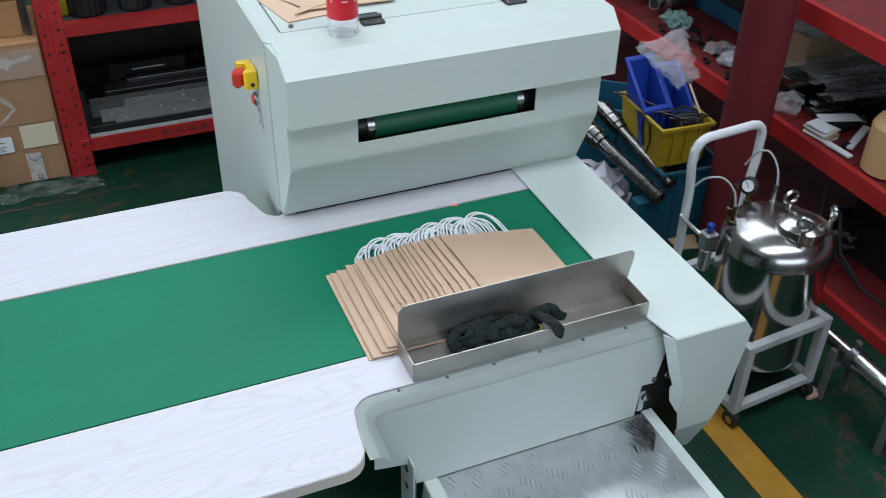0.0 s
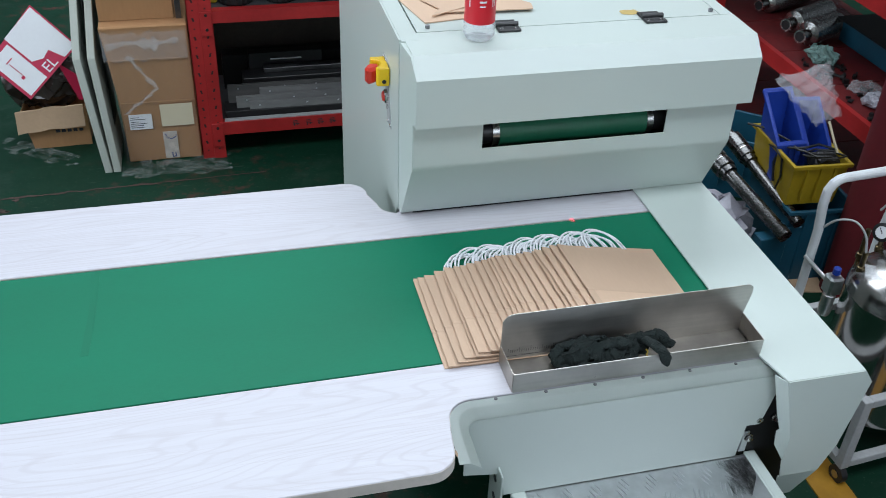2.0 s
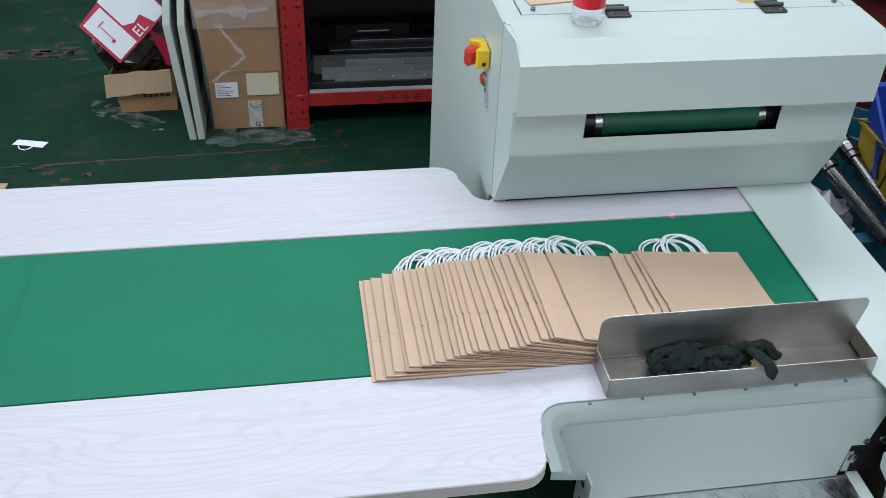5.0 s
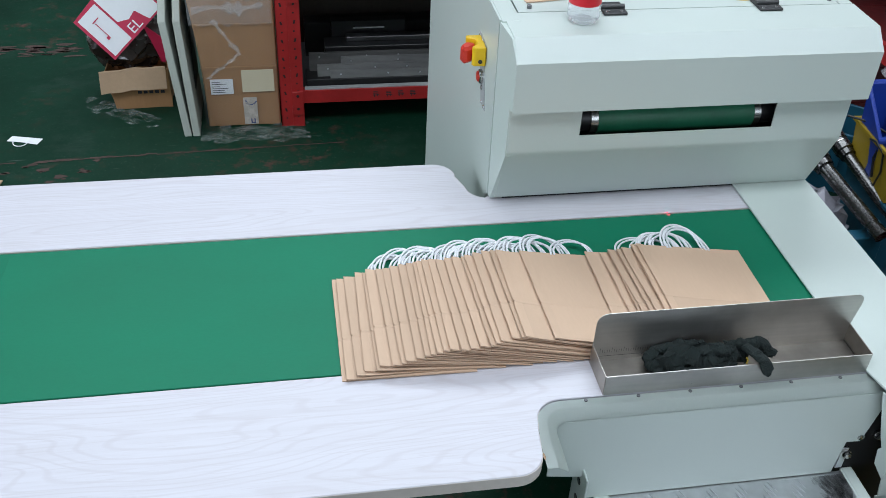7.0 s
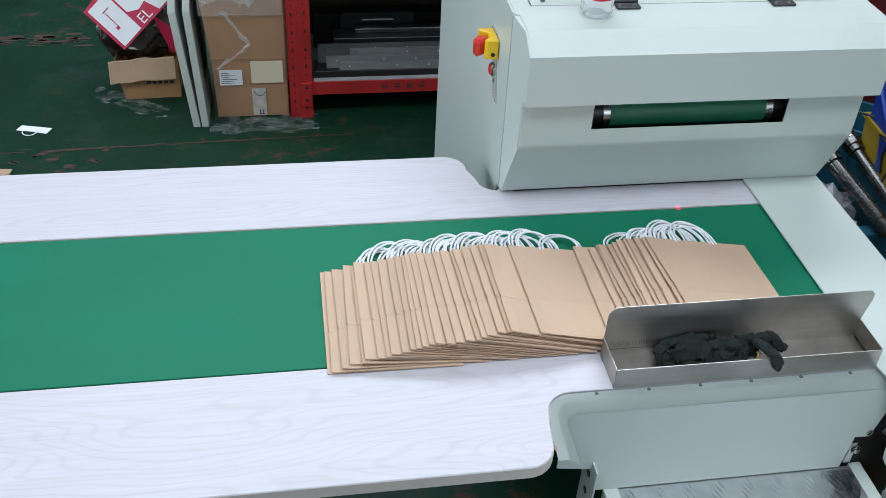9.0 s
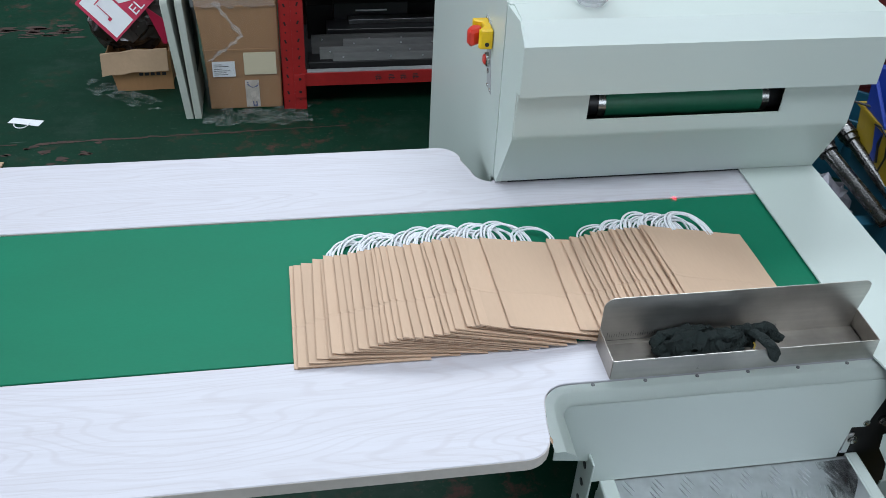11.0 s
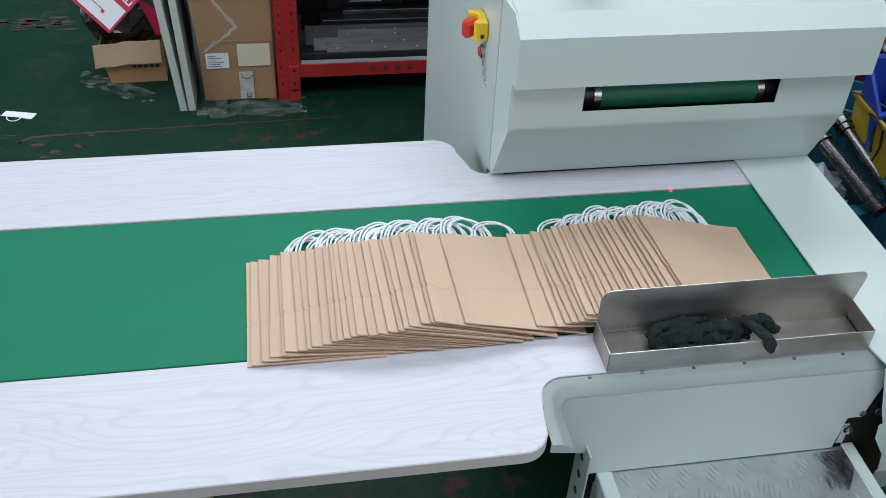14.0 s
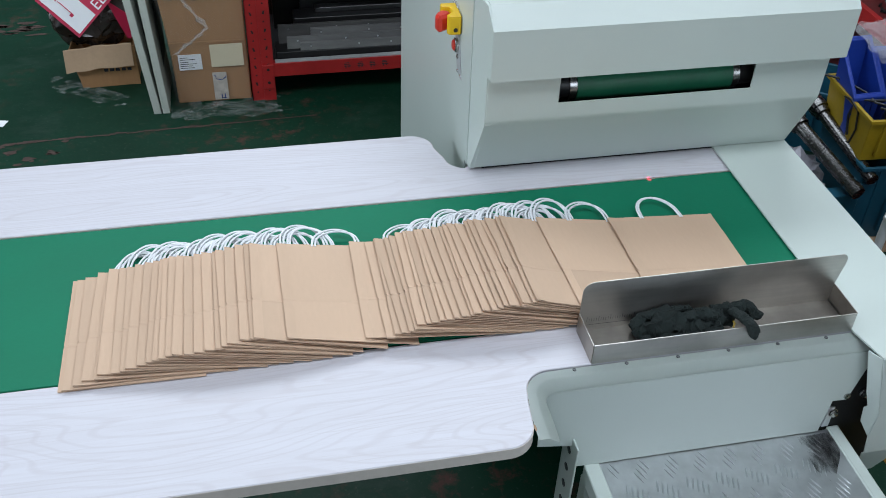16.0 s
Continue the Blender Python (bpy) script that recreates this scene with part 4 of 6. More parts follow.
for nm, mt, x0, x1, z0, z1, lab in (("shipping_label", PAPER, -1.232, -1.147, 0.142, 0.205, "white shipping label"), ("blank_label", CREAM, -1.113, -0.992, 0.148, 0.240, "blank cream label"),
                                    ("tape", TAPE, -1.115, -1.062, 0.008, 0.124, "clear tape with blue marks")):
    bm = B()
    box(bm, x0, x1, 2.2405, 2.2425, z0, z1)
    lb = part(nm, bm, mt, carton, lab)
    bm = B()
    if nm == "shipping_label":
        for zz, w in ((0.192, .03), (0.184, .055), (0.174, .03), (0.166, .06), (0.158, .045), (0.150, .05)):
            box(bm, x0 + 0.006, x0 + 0.006 + w, 2.2398, 2.2404, zz, zz + 0.0022)
        part("print", bm, INK, lb, "small print bars", kind="stuff")
    elif nm == "tape":
        for a0 in range(0, 180, 20):
            x, z = -1.088 + 0.02 * math.cos(radians(180 + a0)), 0.112 + 0.02 * math.sin(radians(180 + a0))
            box(bm, x, x + 0.006, 2.2398, 2.2404, z, z + 0.003)
        box(bm, -1.09, -1.072, 2.2398, 2.2404, 0.012, 0.016)
        box(bm, -1.09, -1.086, 2.2398, 2.2404, 0.012, 0.032)
        box(bm, -1.078, -1.074, 2.2398, 2.2404, 0.016, 0.032)
        part("mark", bm, BLUE_INK, lb, "blue tape mark", kind="stuff")
    else:
        bm.free()
bm = B()
grid = [[bm.verts.new((-1.262 + 0.284 * i / 20 - 0.030 * (j / 30) ** 2 * (1 - i / 20), 2.2375 - 0.004 * abs(noise.noise(Vector((i * .45, j * .33, 2)))), 0.01 + 0.535 * j / 30)) for i in range(21)] for j in range(31)]
for j in range(30):
    for i in range(20):
        bm.faces.new((grid[j][i], grid[j][i + 1], grid[j + 1][i + 1], grid[j + 1][i]))
part("wrap", bm, CLING, carton, "thin clinging clear film")
# clinging film: creased strips on the carton
for k, (pts, wid) in enumerate((([(-1.20, 0.45), (-1.17, 0.40), (-1.112, 0.315), (-1.15, 0.28), (-1.20, 0.245), (-1.245, 0.205)], 0.034), ([(-1.27, 0.485), (-1.2, 0.50), (-1.1, 0.490), (-0.995, 0.505)], 0.045))):
    bm = B()
    prev = None
    for i in range(len(pts) - 1):
        for s in range(6):
            f = s / 6
            x, z = pts[i][0] + (pts[i + 1][0] - pts[i][0]) * f, pts[i][1] + (pts[i + 1][1] - pts[i][1]) * f
            w = wid * (0.25 + 1.7 * abs(noise.noise(Vector((x * 40, z * 40, k)))))
            row = [bm.verts.new((x + (0 if k else d * w), 2.234 - 0.006 * abs(noise.noise(Vector((x * 60, z * 60, d * 3)))), z + (d * w if k else 0))) for d in (-.5, -.15, .15, .5)]
            if prev:
                for a in range(3):
                    bm.faces.new((prev[a], prev[a + 1], row[a + 1], row[a]))
            prev = row
    part("film", bm, FILM_WHITE, carton, "creased clear film")

bm = B()
grid = [[bm.verts.new((-1.285 + 0.30 * i / 24, 2.230 - 0.016 * abs(noise.noise(Vector((i * .55, j * .9, 7)))), 0.430 + 0.018 * j + 0.02 * noise.noise(Vector((i * .4, 0, 3))))) for i in range(25)] for j in range(7)]
for j in range(6):
    for i in range(24):
        bm.faces.new((grid[j][i], grid[j][i + 1], grid[j + 1][i + 1], grid[j + 1][i]))
part("film", bm, FILM_BAG, carton, "crumpled clear film band")
open_carton = thing("open_carton", (-1.13, 2.48, 0.556), label="open brown cardboard carton standing on another carton", category="carton")
bm = B()
sheet_box(bm, -1.285, -1.02, 2.31, 2.60, 0.556, 0.88)
for v in bm.verts:
    if v.co.y < 2.33 and v.co.z > 0.7:
        v.co.z -= 0.20
part("body", bm, CARTON, open_carton)
bm = B()
box(bm, -1.012, -0.992, 2.30, 2.33, 0.556, 0.95, 0.001)
tagged(part("slotted_angle", bm, GREY_STEEL), "grey slotted steel angle standing by the carton", "steel angle")

small = thing("small_carton", (-1.53, 2.52, 0), label="small torn cardboard carton with open flaps", category="carton")
bm = B()
sheet_box(bm, -1.645, -1.405, 2.42, 2.64, 0.0, 0.165)
for v in bm.verts:
    v.co.x += 0.02 * (v.co.z / 0.165 - 1) * (1 if v.co.x < -1.5 else 0) * -1
bmesh.ops.subdivide_edges(bm, edges=[e for e in bm.edges if e.calc_length() > 0.1], cuts=4, use_grid_fill=True)
for v in bm.verts:
    v.co += noise.noise_vector(v.co * 11) * 0.007
    v.co.z = max(v.co.z, 0.0)
part("body", bm, CARTON, small)
bm = B()
prism(bm, [(2.419, 0.168), (2.395, 0.090), (2.391, 0.092), (2.414, 0.174), (2.419, 0.176)], "x", -1.665, -1.412)
bmesh.ops.subdivide_edges(bm, edges=[e for e in bm.edges if e.calc_length() > 0.1], cuts=8)
for v in bm.verts:
    v.co.z += 0.012 * noise.noise(Vector((v.co.x * 14, 0, 5))) + (v.co.x + 1.54) * 0.06
    v.co.y -= 0.006 * abs(noise.noise(Vector((v.co.x * 20, 3, v.co.z * 20))))
part("flap", bm, CARTON_PALE, small, "pale folded front flap")
bm = B()
for i in range(5):
    box(bm, -1.53 + i * 0.022, -1.515 + i * 0.022, 2.4172, 2.4196, 0.066, 0.078)
part("print", bm, INK, small, "faded print bars", kind="stuff")

sack = thing("black_plastic_sack", (-1.55, 2.50, 0.16), label="crumpled black plastic sack in the small carton", category="plastic sack")
bm = B()
bmesh.ops.create_icosphere(bm, subdivisions=4, radius=1.0, matrix=pose(-1.560, 2.53, 0.252) @ Matrix.Diagonal((0.150, 0.088, 0.128, 1)))
for v in bm.verts:
    n = noise.noise_vector(v.co * 16) * 0.035 + noise.noise_vector(v.co * 45) * 0.012
    v.co += n
part("sack", bm, surface("black_film", (0.045, 0.032, 0.026), rough=0.26, spread=0.2), sack)

# crimson and white printed bag lying on the sack
U = Vector((0.136, -0.045, -0.138)).normalized()
V2 = Vector((0.19, 0.10, 0.165)).normalized()
N = U.cross(V2).normalized()
if N.y > 0:
    N = -N
O = Vector((-1.714, 2.385, 0.387))
printed = thing("printed_bag", (-1.58, 2.40, 0.22), label="crimson and white printed paper bag leaning on the sack", category="paper bag")


def on_bag(pts, lift, mat, name, parent, label=""):
    bm = B()
    lo = [bm.verts.new(O + U * a + V2 * b + N * lift) for a, b in pts]
    hi = [bm.verts.new(O + U * a + V2 * b + N * (lift + 0.0012)) for a, b in pts]
    n = len(pts)
    bm.faces.new(lo)
    bm.faces.new(hi)
    for i in range(n):
        bm.faces.new((lo[i], hi[i], hi[(i + 1) % n], lo[(i + 1) % n]))
    bmesh.ops.recalc_face_normals(bm, faces=bm.faces[:])
    return part(name, bm, mat, parent, label)


body = on_bag([(0, 0), (0.195, 0), (0.195, 0.27), (-0.02, 0.27)], 0.0, MAGENTA, "body", printed)
on_bag([(0.010, 0.012), (0.187, 0.012), (0.187, 0.104), (0.010, 0.104)], 0.0013, PAPER, "white_field", body, "white printed field")
on_bag([(-0.01, 0.112), (0.112, 0.112), (0.135, 0.150), (0.128, 0.186), (0.188, 0.205), (0.188, 0.264), (-0.015, 0.264)], 0.0013, PAPER, "white_field", body, "white printed field")
for a, b, w, h in ((0.05, 0.045, 0.004, 0.03), (0.06, 0.05, 0.07, 0.003), (0.12, 0.04, 0.012, 0.012)):
    on_bag([(a, b), (a + w, b), (a + w, b + h), (a, b + h)], 0.0026, MAGENTA, "print", body, "crimson print bar")


def lettering(text, size, m, mat, name, parent, label=""):
    cu = bpy.data.curves.new(name, "FONT")
    cu.body, cu.size, cu.extrude = text, size, 0.0006
    tmp = bpy.data.objects.new(name, cu)
    scene.collection.objects.link(tmp)
    me = bpy.data.meshes.new_from_object(tmp.evaluated_get(bpy.context.evaluated_depsgraph_get()))
    bpy.data.objects.remove(tmp)
    me.transform(m)
    bm = B()
    bm.from_mesh(me)
    return part(name, bm, mat, parent, label)


turn = Matrix((( V2.x, -U.x, N.x), (V2.y, -U.y, N.y), (V2.z, -U.z, N.z))).to_4x4()
lettering("EL", 0.056, Matrix.Translation(O + U * 0.184 + V2 * 0.120 + N * 0.0022) @ turn, PAPER, "letters", body, "white capital letters E L")
for k in range(4):
    bm = B()
    prism(bm, [(-1.475 + k * .012, 0.36 - k * .02), (-1.405 + k * .004, 0.30 - k * .02), (-1.405, 0.20), (-1.42, 0.20)], "y", 2.42 + k * 0.012, 2.4225 + k * 0.012)
    part("side_fold", bm, MAGENTA if k % 2 == 0 else PAPER, printed)

# sheet-metal doors leaning beside the carton
for k, (dx5, lab) in enumerate(((0.0, "grey-green folded sheet-metal door leaning by the carton"), (0.052, "grey-green folded sheet-metal door leaning by the carton"))):
    door = thing("machine_door", (-1.34 + dx5, 2.3, 0), label=lab, category="sheet-metal door", group="leaning doors")
    bm = B()
    foot_x = -1.344 + k * 0.032
    knee_x, top_x = -1.394 + dx5, -1.385 + dx5
    pts = [(foot_x, 2.176, 0.0), (knee_x, 2.25, 0.44), (top_x, 2.40, 0.62), (top_x, 2.44, 1.0)]
    rings = []
    for x, y, z in pts:
        rings.append([bm.verts.new(p) for p in ((x, y, z), (x + 0.027, y, z), (x + 0.027, y + 0.30, z), (x, y + 0.30, z))])
    for a, b in zip(rings, rings[1:]):
        for i in range(4):
            bm.faces.new((a[i], a[(i + 1) % 4], b[(i + 1) % 4], b[i]))
    bm.faces.new(rings[0][::-1])
    bm.faces.new(rings[-1])
    bmesh.ops.recalc_face_normals(bm, faces=bm.faces[:])
    bmesh.ops.bevel(bm, geom=bm.edges[:], offset=0.0015, segments=1, affect="EDGES")
    part("panel", bm, PANEL, door)
    bm = B()
    prism(bm, [(2.30, 0.05), (2.48, 0.05), (2.56, 0.44), (2.68, 0.62), (2.70, 0.95), (2.48, 0.95), (2.44, 0.62), (2.33, 0.44)], "x", knee_x + 0.0275 + 0.02, knee_x + 0.0285 + 0.02)
    part("inner_face", bm, SOOT, door, "dark inner face")

# dropped tag and scraps on the floor
tag = thing("paper_tag", (-1.93, 2.19, 0), label="white card strip with a cord loop on the floor", category="paper scrap")
bm = B()
prism(bm, [(-2.0, 2.20), (-1.985, 2.235), (-1.87, 2.205), (-1.885, 2.165), (-1.94, 2.185)], "z", 0.001, 0.0025)
part("card", bm, PAPER, tag)
bm = B()
tube(bm, [(-1.975 + 0.055 * (1 - math.cos(a)) * .5, 2.19 - 0.035 * math.sin(a), 0.003) for a in [math.pi * i / 10 for i in range(11)]], 0.002, 6)
part("cord", bm, CORD, tag)
bm = B()
prism(bm, [(-2.12, 1.88), (-1.965, 1.885), (-1.96, 1.92), (-2.12, 1.93)], "z", 0.001, 0.006)
tagged(part("card_scrap", bm, CARTON_PALE), "flat piece of brown card on the floor", "card scrap")
bm = B()
prism(bm, [(-1.215, 0.33), (-1.19, 0.33), (-1.18, 0.40), (-1.205, 0.40)], "z", 0.0, 0.03, 0.002)
tagged(part("wood_block", bm, CARTON_PALE), "small pale wood block under the table", "wood block")
bm = B()
cols = []
for i in range(30):
    row = []
    for j in range(13):
        x, y = -1.33 + i * 0.016, 2.100 + j * 0.0125 + 0.03 * noise.noise(Vector((i * .3, j * .1, 2)))
        row.append(bm.verts.new((x, y, 0.0015 + 0.010 * max(0, noise.noise(Vector((x * 26, y * 34, 1)))))))
    cols.append(row)
for i in range(29):
    for j in range(12):
        if noise.noise(Vector((i * .35, j * .5, 8))) + 0.82 - 1.1 * max(abs(i / 14.5 - 1), abs(j / 6 - 1)) ** 2 > 0:
            bm.faces.new((cols[i][j], cols[i + 1][j], cols[i + 1][j + 1], cols[i][j + 1]))
tagged(part("film_scrap", bm, FLOOR_FILM), "torn thin clear film lying on the floor", "plastic film")
bm = B()
cols = [[bm.verts.new((-1.83 + i * 0.014 + j * 0.012, 2.46 - i * 0.010 + j * 0.012, 0.0015 + 0.008 * max(0, noise.noise(Vector((i * .6, j * .8, 6)))))) for j in range(9)] for i in range(26)]
for i in range(25):
    for j in range(8):
        if noise.noise(Vector((i * .4, j * .6, 5))) + 0.45 - 1.1 * max(abs(i / 12.5 - 1), abs(j / 4 - 1)) ** 2 > 0:
            bm.faces.new((cols[i][j], cols[i + 1][j], cols[i + 1][j + 1], cols[i][j + 1]))
tagged(part("film_scrap", bm, FLOOR_FILM), "torn thin clear film beside the small carton", "plastic film")
# pale scuffs and a worn expansion joint in the floor paint
bm = B()
for i in range(110):
    x = -2.5 + i * 0.02
    w = 0.003 + 0.010 * abs(noise.noise(Vector((x * 7, 0, 0))))
    y = 2.02 + 0.035 * (x + 2.5) + 0.008 * noise.noise(Vector((x * 20, 3, 0)))
    if noise.noise(Vector((x * 5, 9, 0))) > -0.35 and x < -0.75:
        bm.faces.new([bm.verts.new(p) for p in ((x, y - w, 0.0012), (x + 0.021, y - w * .8, 0.0012), (x + 0.021, y + w * .8, 0.0012), (x, y + w, 0.0012))])
rnd = random.Random(4)
for i in range(46):
    x, y, s = rnd.uniform(-2.4, -1.85), 2.98 + rnd.gauss(0, 0.035), rnd.uniform(0.010, 0.034)
    bm.faces.new([bm.verts.new((x + 1.8 * s * rnd.uniform(.5, 1.2) * math.cos(a), y + .4 * s * rnd.uniform(.5, 1.2) * math.sin(a), 0.0011)) for a in [k * 0.785 for k in range(8)]])
for i in range(34):
    x, y, s = rnd.uniform(-2.5, -1.6), 1.99 + rnd.gauss(0, 0.04), rnd.uniform(0.008, 0.03)
    bm.faces.new([bm.verts.new((x + s * rnd.uniform(.5, 1.2) * math.cos(a), y + .5 * s * rnd.uniform(.5, 1.2) * math.sin(a), 0.0011)) for a in [k * 0.785 for k in range(8)]])
tagged(part("floor_joint", bm, surface("worn_joint_filler", (0.10, 0.058, 0.045), rough=0.8, big=20, spread=0.35)), "worn brownish joint across the painted floor", "floor joint", kind="structure")


# ---- pressure tank on its trolley ----
trolley = thing("tank_trolley", (0.74, 0.38, 0), label="white welded square-tube trolley with a bent tube handle", category="trolley")
FX0, FX1, FY0, FY1 = 0.590, 0.862, 0.212, 0.575
for x in (FX0, FX1):
    for y in (FY0, FY1):
        bm = B()
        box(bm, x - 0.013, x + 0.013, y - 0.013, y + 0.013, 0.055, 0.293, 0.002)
        part("upright", bm, DULL_WHITE, trolley)
        bm = B()
        tube(bm, [(x - 0.009, y, 0.026), (x + 0.009, y, 0.026)], 0.026, 18)
        wheel = part("caster", bm, BLACK, trolley, "black caster wheel")
        bm = B()
        tube(bm, [(x - 0.012, y, 0.026), (x + 0.012, y, 0.026)], 0.012, 12)
        part("hub", bm, CHROME, wheel)
for z in (0.280, 0.068):
    for b in ((FX0 + .013, FX1 - .013, FY0 - .012, FY0 + .012), (FX0 + .013, FX1 - .013, FY1 - .012, FY1 + .012), (FX0 - .012, FX0 + .012, FY0 + .013, FY1 - .013), (FX1 - .012, FX1 + .012, FY0 + .013, FY1 - .013)):
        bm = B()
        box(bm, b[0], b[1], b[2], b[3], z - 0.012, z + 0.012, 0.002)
        part("rail", bm, DULL_WHITE, trolley)
bm = B()
hx0, hx1, hy, hz = 0.650, 0.876, 0.595, 0.694
pts = [(hx0, hy, 0.07), (hx0, hy, hz - 0.15), (hx0 - 0.01, hy, hz - 0.07)] + [(hx0 + 0.035 - 0.045 * math.cos(a), hy, hz - 0.04 + 0.045 * math.sin(a)) for a in (0.3, 0.8, 1.2, 1.57)] + \
      [(hx1 - 0.035 + 0.04 * math.sin(a), hy, hz - 0.035 + 0.04 * math.cos(a)) for a in (0, 0.5, 1.0, 1.4)] + [(hx1 + 0.005, hy, hz - 0.12), (hx1 - 0.005, hy, hz - 0.2), (hx1 - 0.005, hy, 0.07)]
tube(bm, pts, 0.0128, 14)
part("handle", bm, WHITE, trolley, "bent white tube handle")
trolley.location, trolley.rotation_euler = (0.728, 0.386, 0), (0, 0, radians(5))

tank = thing("pressure_tank", (0.745, 0.375, 0.08), label="polished stainless steel pressure tank with a domed lid", category="tank")
C0 = (0.765, 0.378, 0.0)
bm = B()
lathe(bm, [(0.06, 0.091), (0.125, 0.10), (0.144, 0.125), (0.148, 0.15), (0.148, 0.462), (0.1488, 0.464), (0.1488, 0.469), (0.148, 0.471)], C0, 64)
part("shell", bm, MIRROR, tank)
bm = B()
lathe(bm, [(0.148, 0.470), (0.1465, 0.484), (0.141, 0.501), (0.129, 0.518), (0.108, 0.531), (0.082, 0.540), (0.05, 0.546)], C0, 64)
part("dome", bm, SATIN, tank)
C1 = (0.784, 0.322, -0.002)
bm = B()
lathe(bm, [(0.060, 0.50), (0.060, 0.551), (0.066, 0.553), (0.066, 0.563), (0.052, 0.572), (0.03, 0.578), (0.006, 0.580)], C1, 40)
hatch = part("hatch", bm, SATIN, tank, "clamped filling lid")
for a in (85, 228, 330):
    x, y = C1[0] + 0.068 * math.cos(radians(a)), C1[1] + 0.068 * math.sin(radians(a))
    bm = B()
    tube(bm, [(x, y, 0.53), (x, y, 0.580)], 0.007, 10)
    d = Vector((math.sin(radians(a)), -math.cos(radians(a)), 0))
    loop = [Vector((x, y, 0.598)) + d * 0.018 * math.cos(q) + Vector((0, 0, 0.018)) * math.sin(q) for q in [2 * math.pi * i / 20 for i in range(21)]]
    tube(bm, loop, 0.0055, 8, False)
    part("ring_bolt", bm, CHROME, hatch, "ring-headed clamp bolt")
bm = B()
prism(bm, [(0.635, 0.395), (0.68, 0.355), (0.71, 0.40), (0.665, 0.44)], "z", 0.548, 0.5485)
for v in bm.verts:
    r = math.hypot(v.co.x - C0[0], v.co.y - C0[1])
    v.co.z = 0.541 - 1.5 * max(r - 0.05, 0) ** 1.9 + (v.co.z - 0.548)
part("sticker", bm, FILM_WHITE, tank, "torn white sticker")
gauge = part("gauge", lathe(B(), [(0.022, 0), (0.025, 0.004), (0.025, 0.020), (0.017, 0.023), (0.017, 0.019)], (0.758, 0.512, 0.572), 28, pose(0, 0, 0, 70, 0, -62)), BLACK, tank, "black pressure gauge")
bm = B()
lathe(bm, [(0.0165, 0.0215), (0.0165, 0.0220)], (0.758, 0.512, 0.572), 28, pose(0, 0, 0, 70, 0, -62))
part("dial", bm, PAPER, gauge, "white gauge dial")
bm = B()
box(bm, -0.001, 0.001, -0.004, 0.013, 0.0224, 0.0230, 0, Matrix.Translation((0.758, 0.512, 0.572)) @ pose(0, 0, 0, 70, 0, -62) @ pose(0, 0, 0, 0, 0, 40))
part("needle", bm, INK, gauge)
BRASS = surface("tarnished_brass", (0.22, 0.17, 0.09), rough=0.35, metal=1.0, spread=0.2)
for x, y, z0, z1, mat in ((0.758, 0.512, 0.48, 0.560, BRASS), (0.655, 0.440, 0.48, 0.57, BRASS), (0.805, 0.465, 0.49, 0.59, CHROME), (0.690, 0.495, 0.48, 0.60, BRASS)):
    bm = B()
    lathe(bm, [(0.007, z0), (0.007, z0 + .03), (0.011, z0 + .032), (0.011, z0 + .046), (0.007, z0 + .048), (0.007, z1)], (x, y, 0), 10)
    part("fitting", bm, mat, tank)
for pts in ([(0.655, 0.440, 0.57), (0.652, 0.455, 0.61), (0.63, 0.48, 0.64), (0.60, 0.51, 0.63), (0.59, 0.54, 0.59)],
            [(0.805, 0.465, 0.59), (0.812, 0.485, 0.63), (0.815, 0.53, 0.655), (0.800, 0.56, 0.640), (0.790, 0.585, 0.59)]):
    bm = B()
    fine = []
    for i in range(len(pts) - 1):
        p0, p1, p2, p3 = (Vector(pts[max(0, min(len(pts) - 1, i + d))]) for d in (-1, 0, 1, 2))
        for s in range(6):
            q = s / 6
            fine.append(0.5 * (2 * p1 + (p2 - p0) * q + (2 * p0 - 5 * p1 + 4 * p2 - p3) * q * q + (3 * p1 - p0 - 3 * p2 + p3) * q ** 3))
    tube(bm, fine + [Vector(pts[-1])], 0.0030, 8)
    part("air_hose", bm, DULL_WHITE, tank, "thin pale air hose")
reg = thing("air_regulator", (0.60, 0.46, 0.40), label="grey air regulator with a blue knob fixed on the trolley", category="regulator")
bm = B()
box(bm, 0.580, 0.620, 0.435, 0.475, 0.44, 0.495, 0.006)
lathe(bm, [(0.014, 0.37), (0.017, 0.38), (0.017, 0.435), (0.012, 0.44)], (0.60, 0.455, 0), 16)
tube(bm, [(0.600, 0.474, 0.462), (0.600, 0.530, 0.462), (0.602, 0.588, 0.462)], 0.006, 10)
part("valve_block", bm, ALU, reg)
bm = B()
lathe(bm, [(0.010, 0.50), (0.010, 0.517), (0.007, 0.520)], (0.60, 0.455, 0), 12)
part("knob", bm, BLUE, reg, "blue knob")

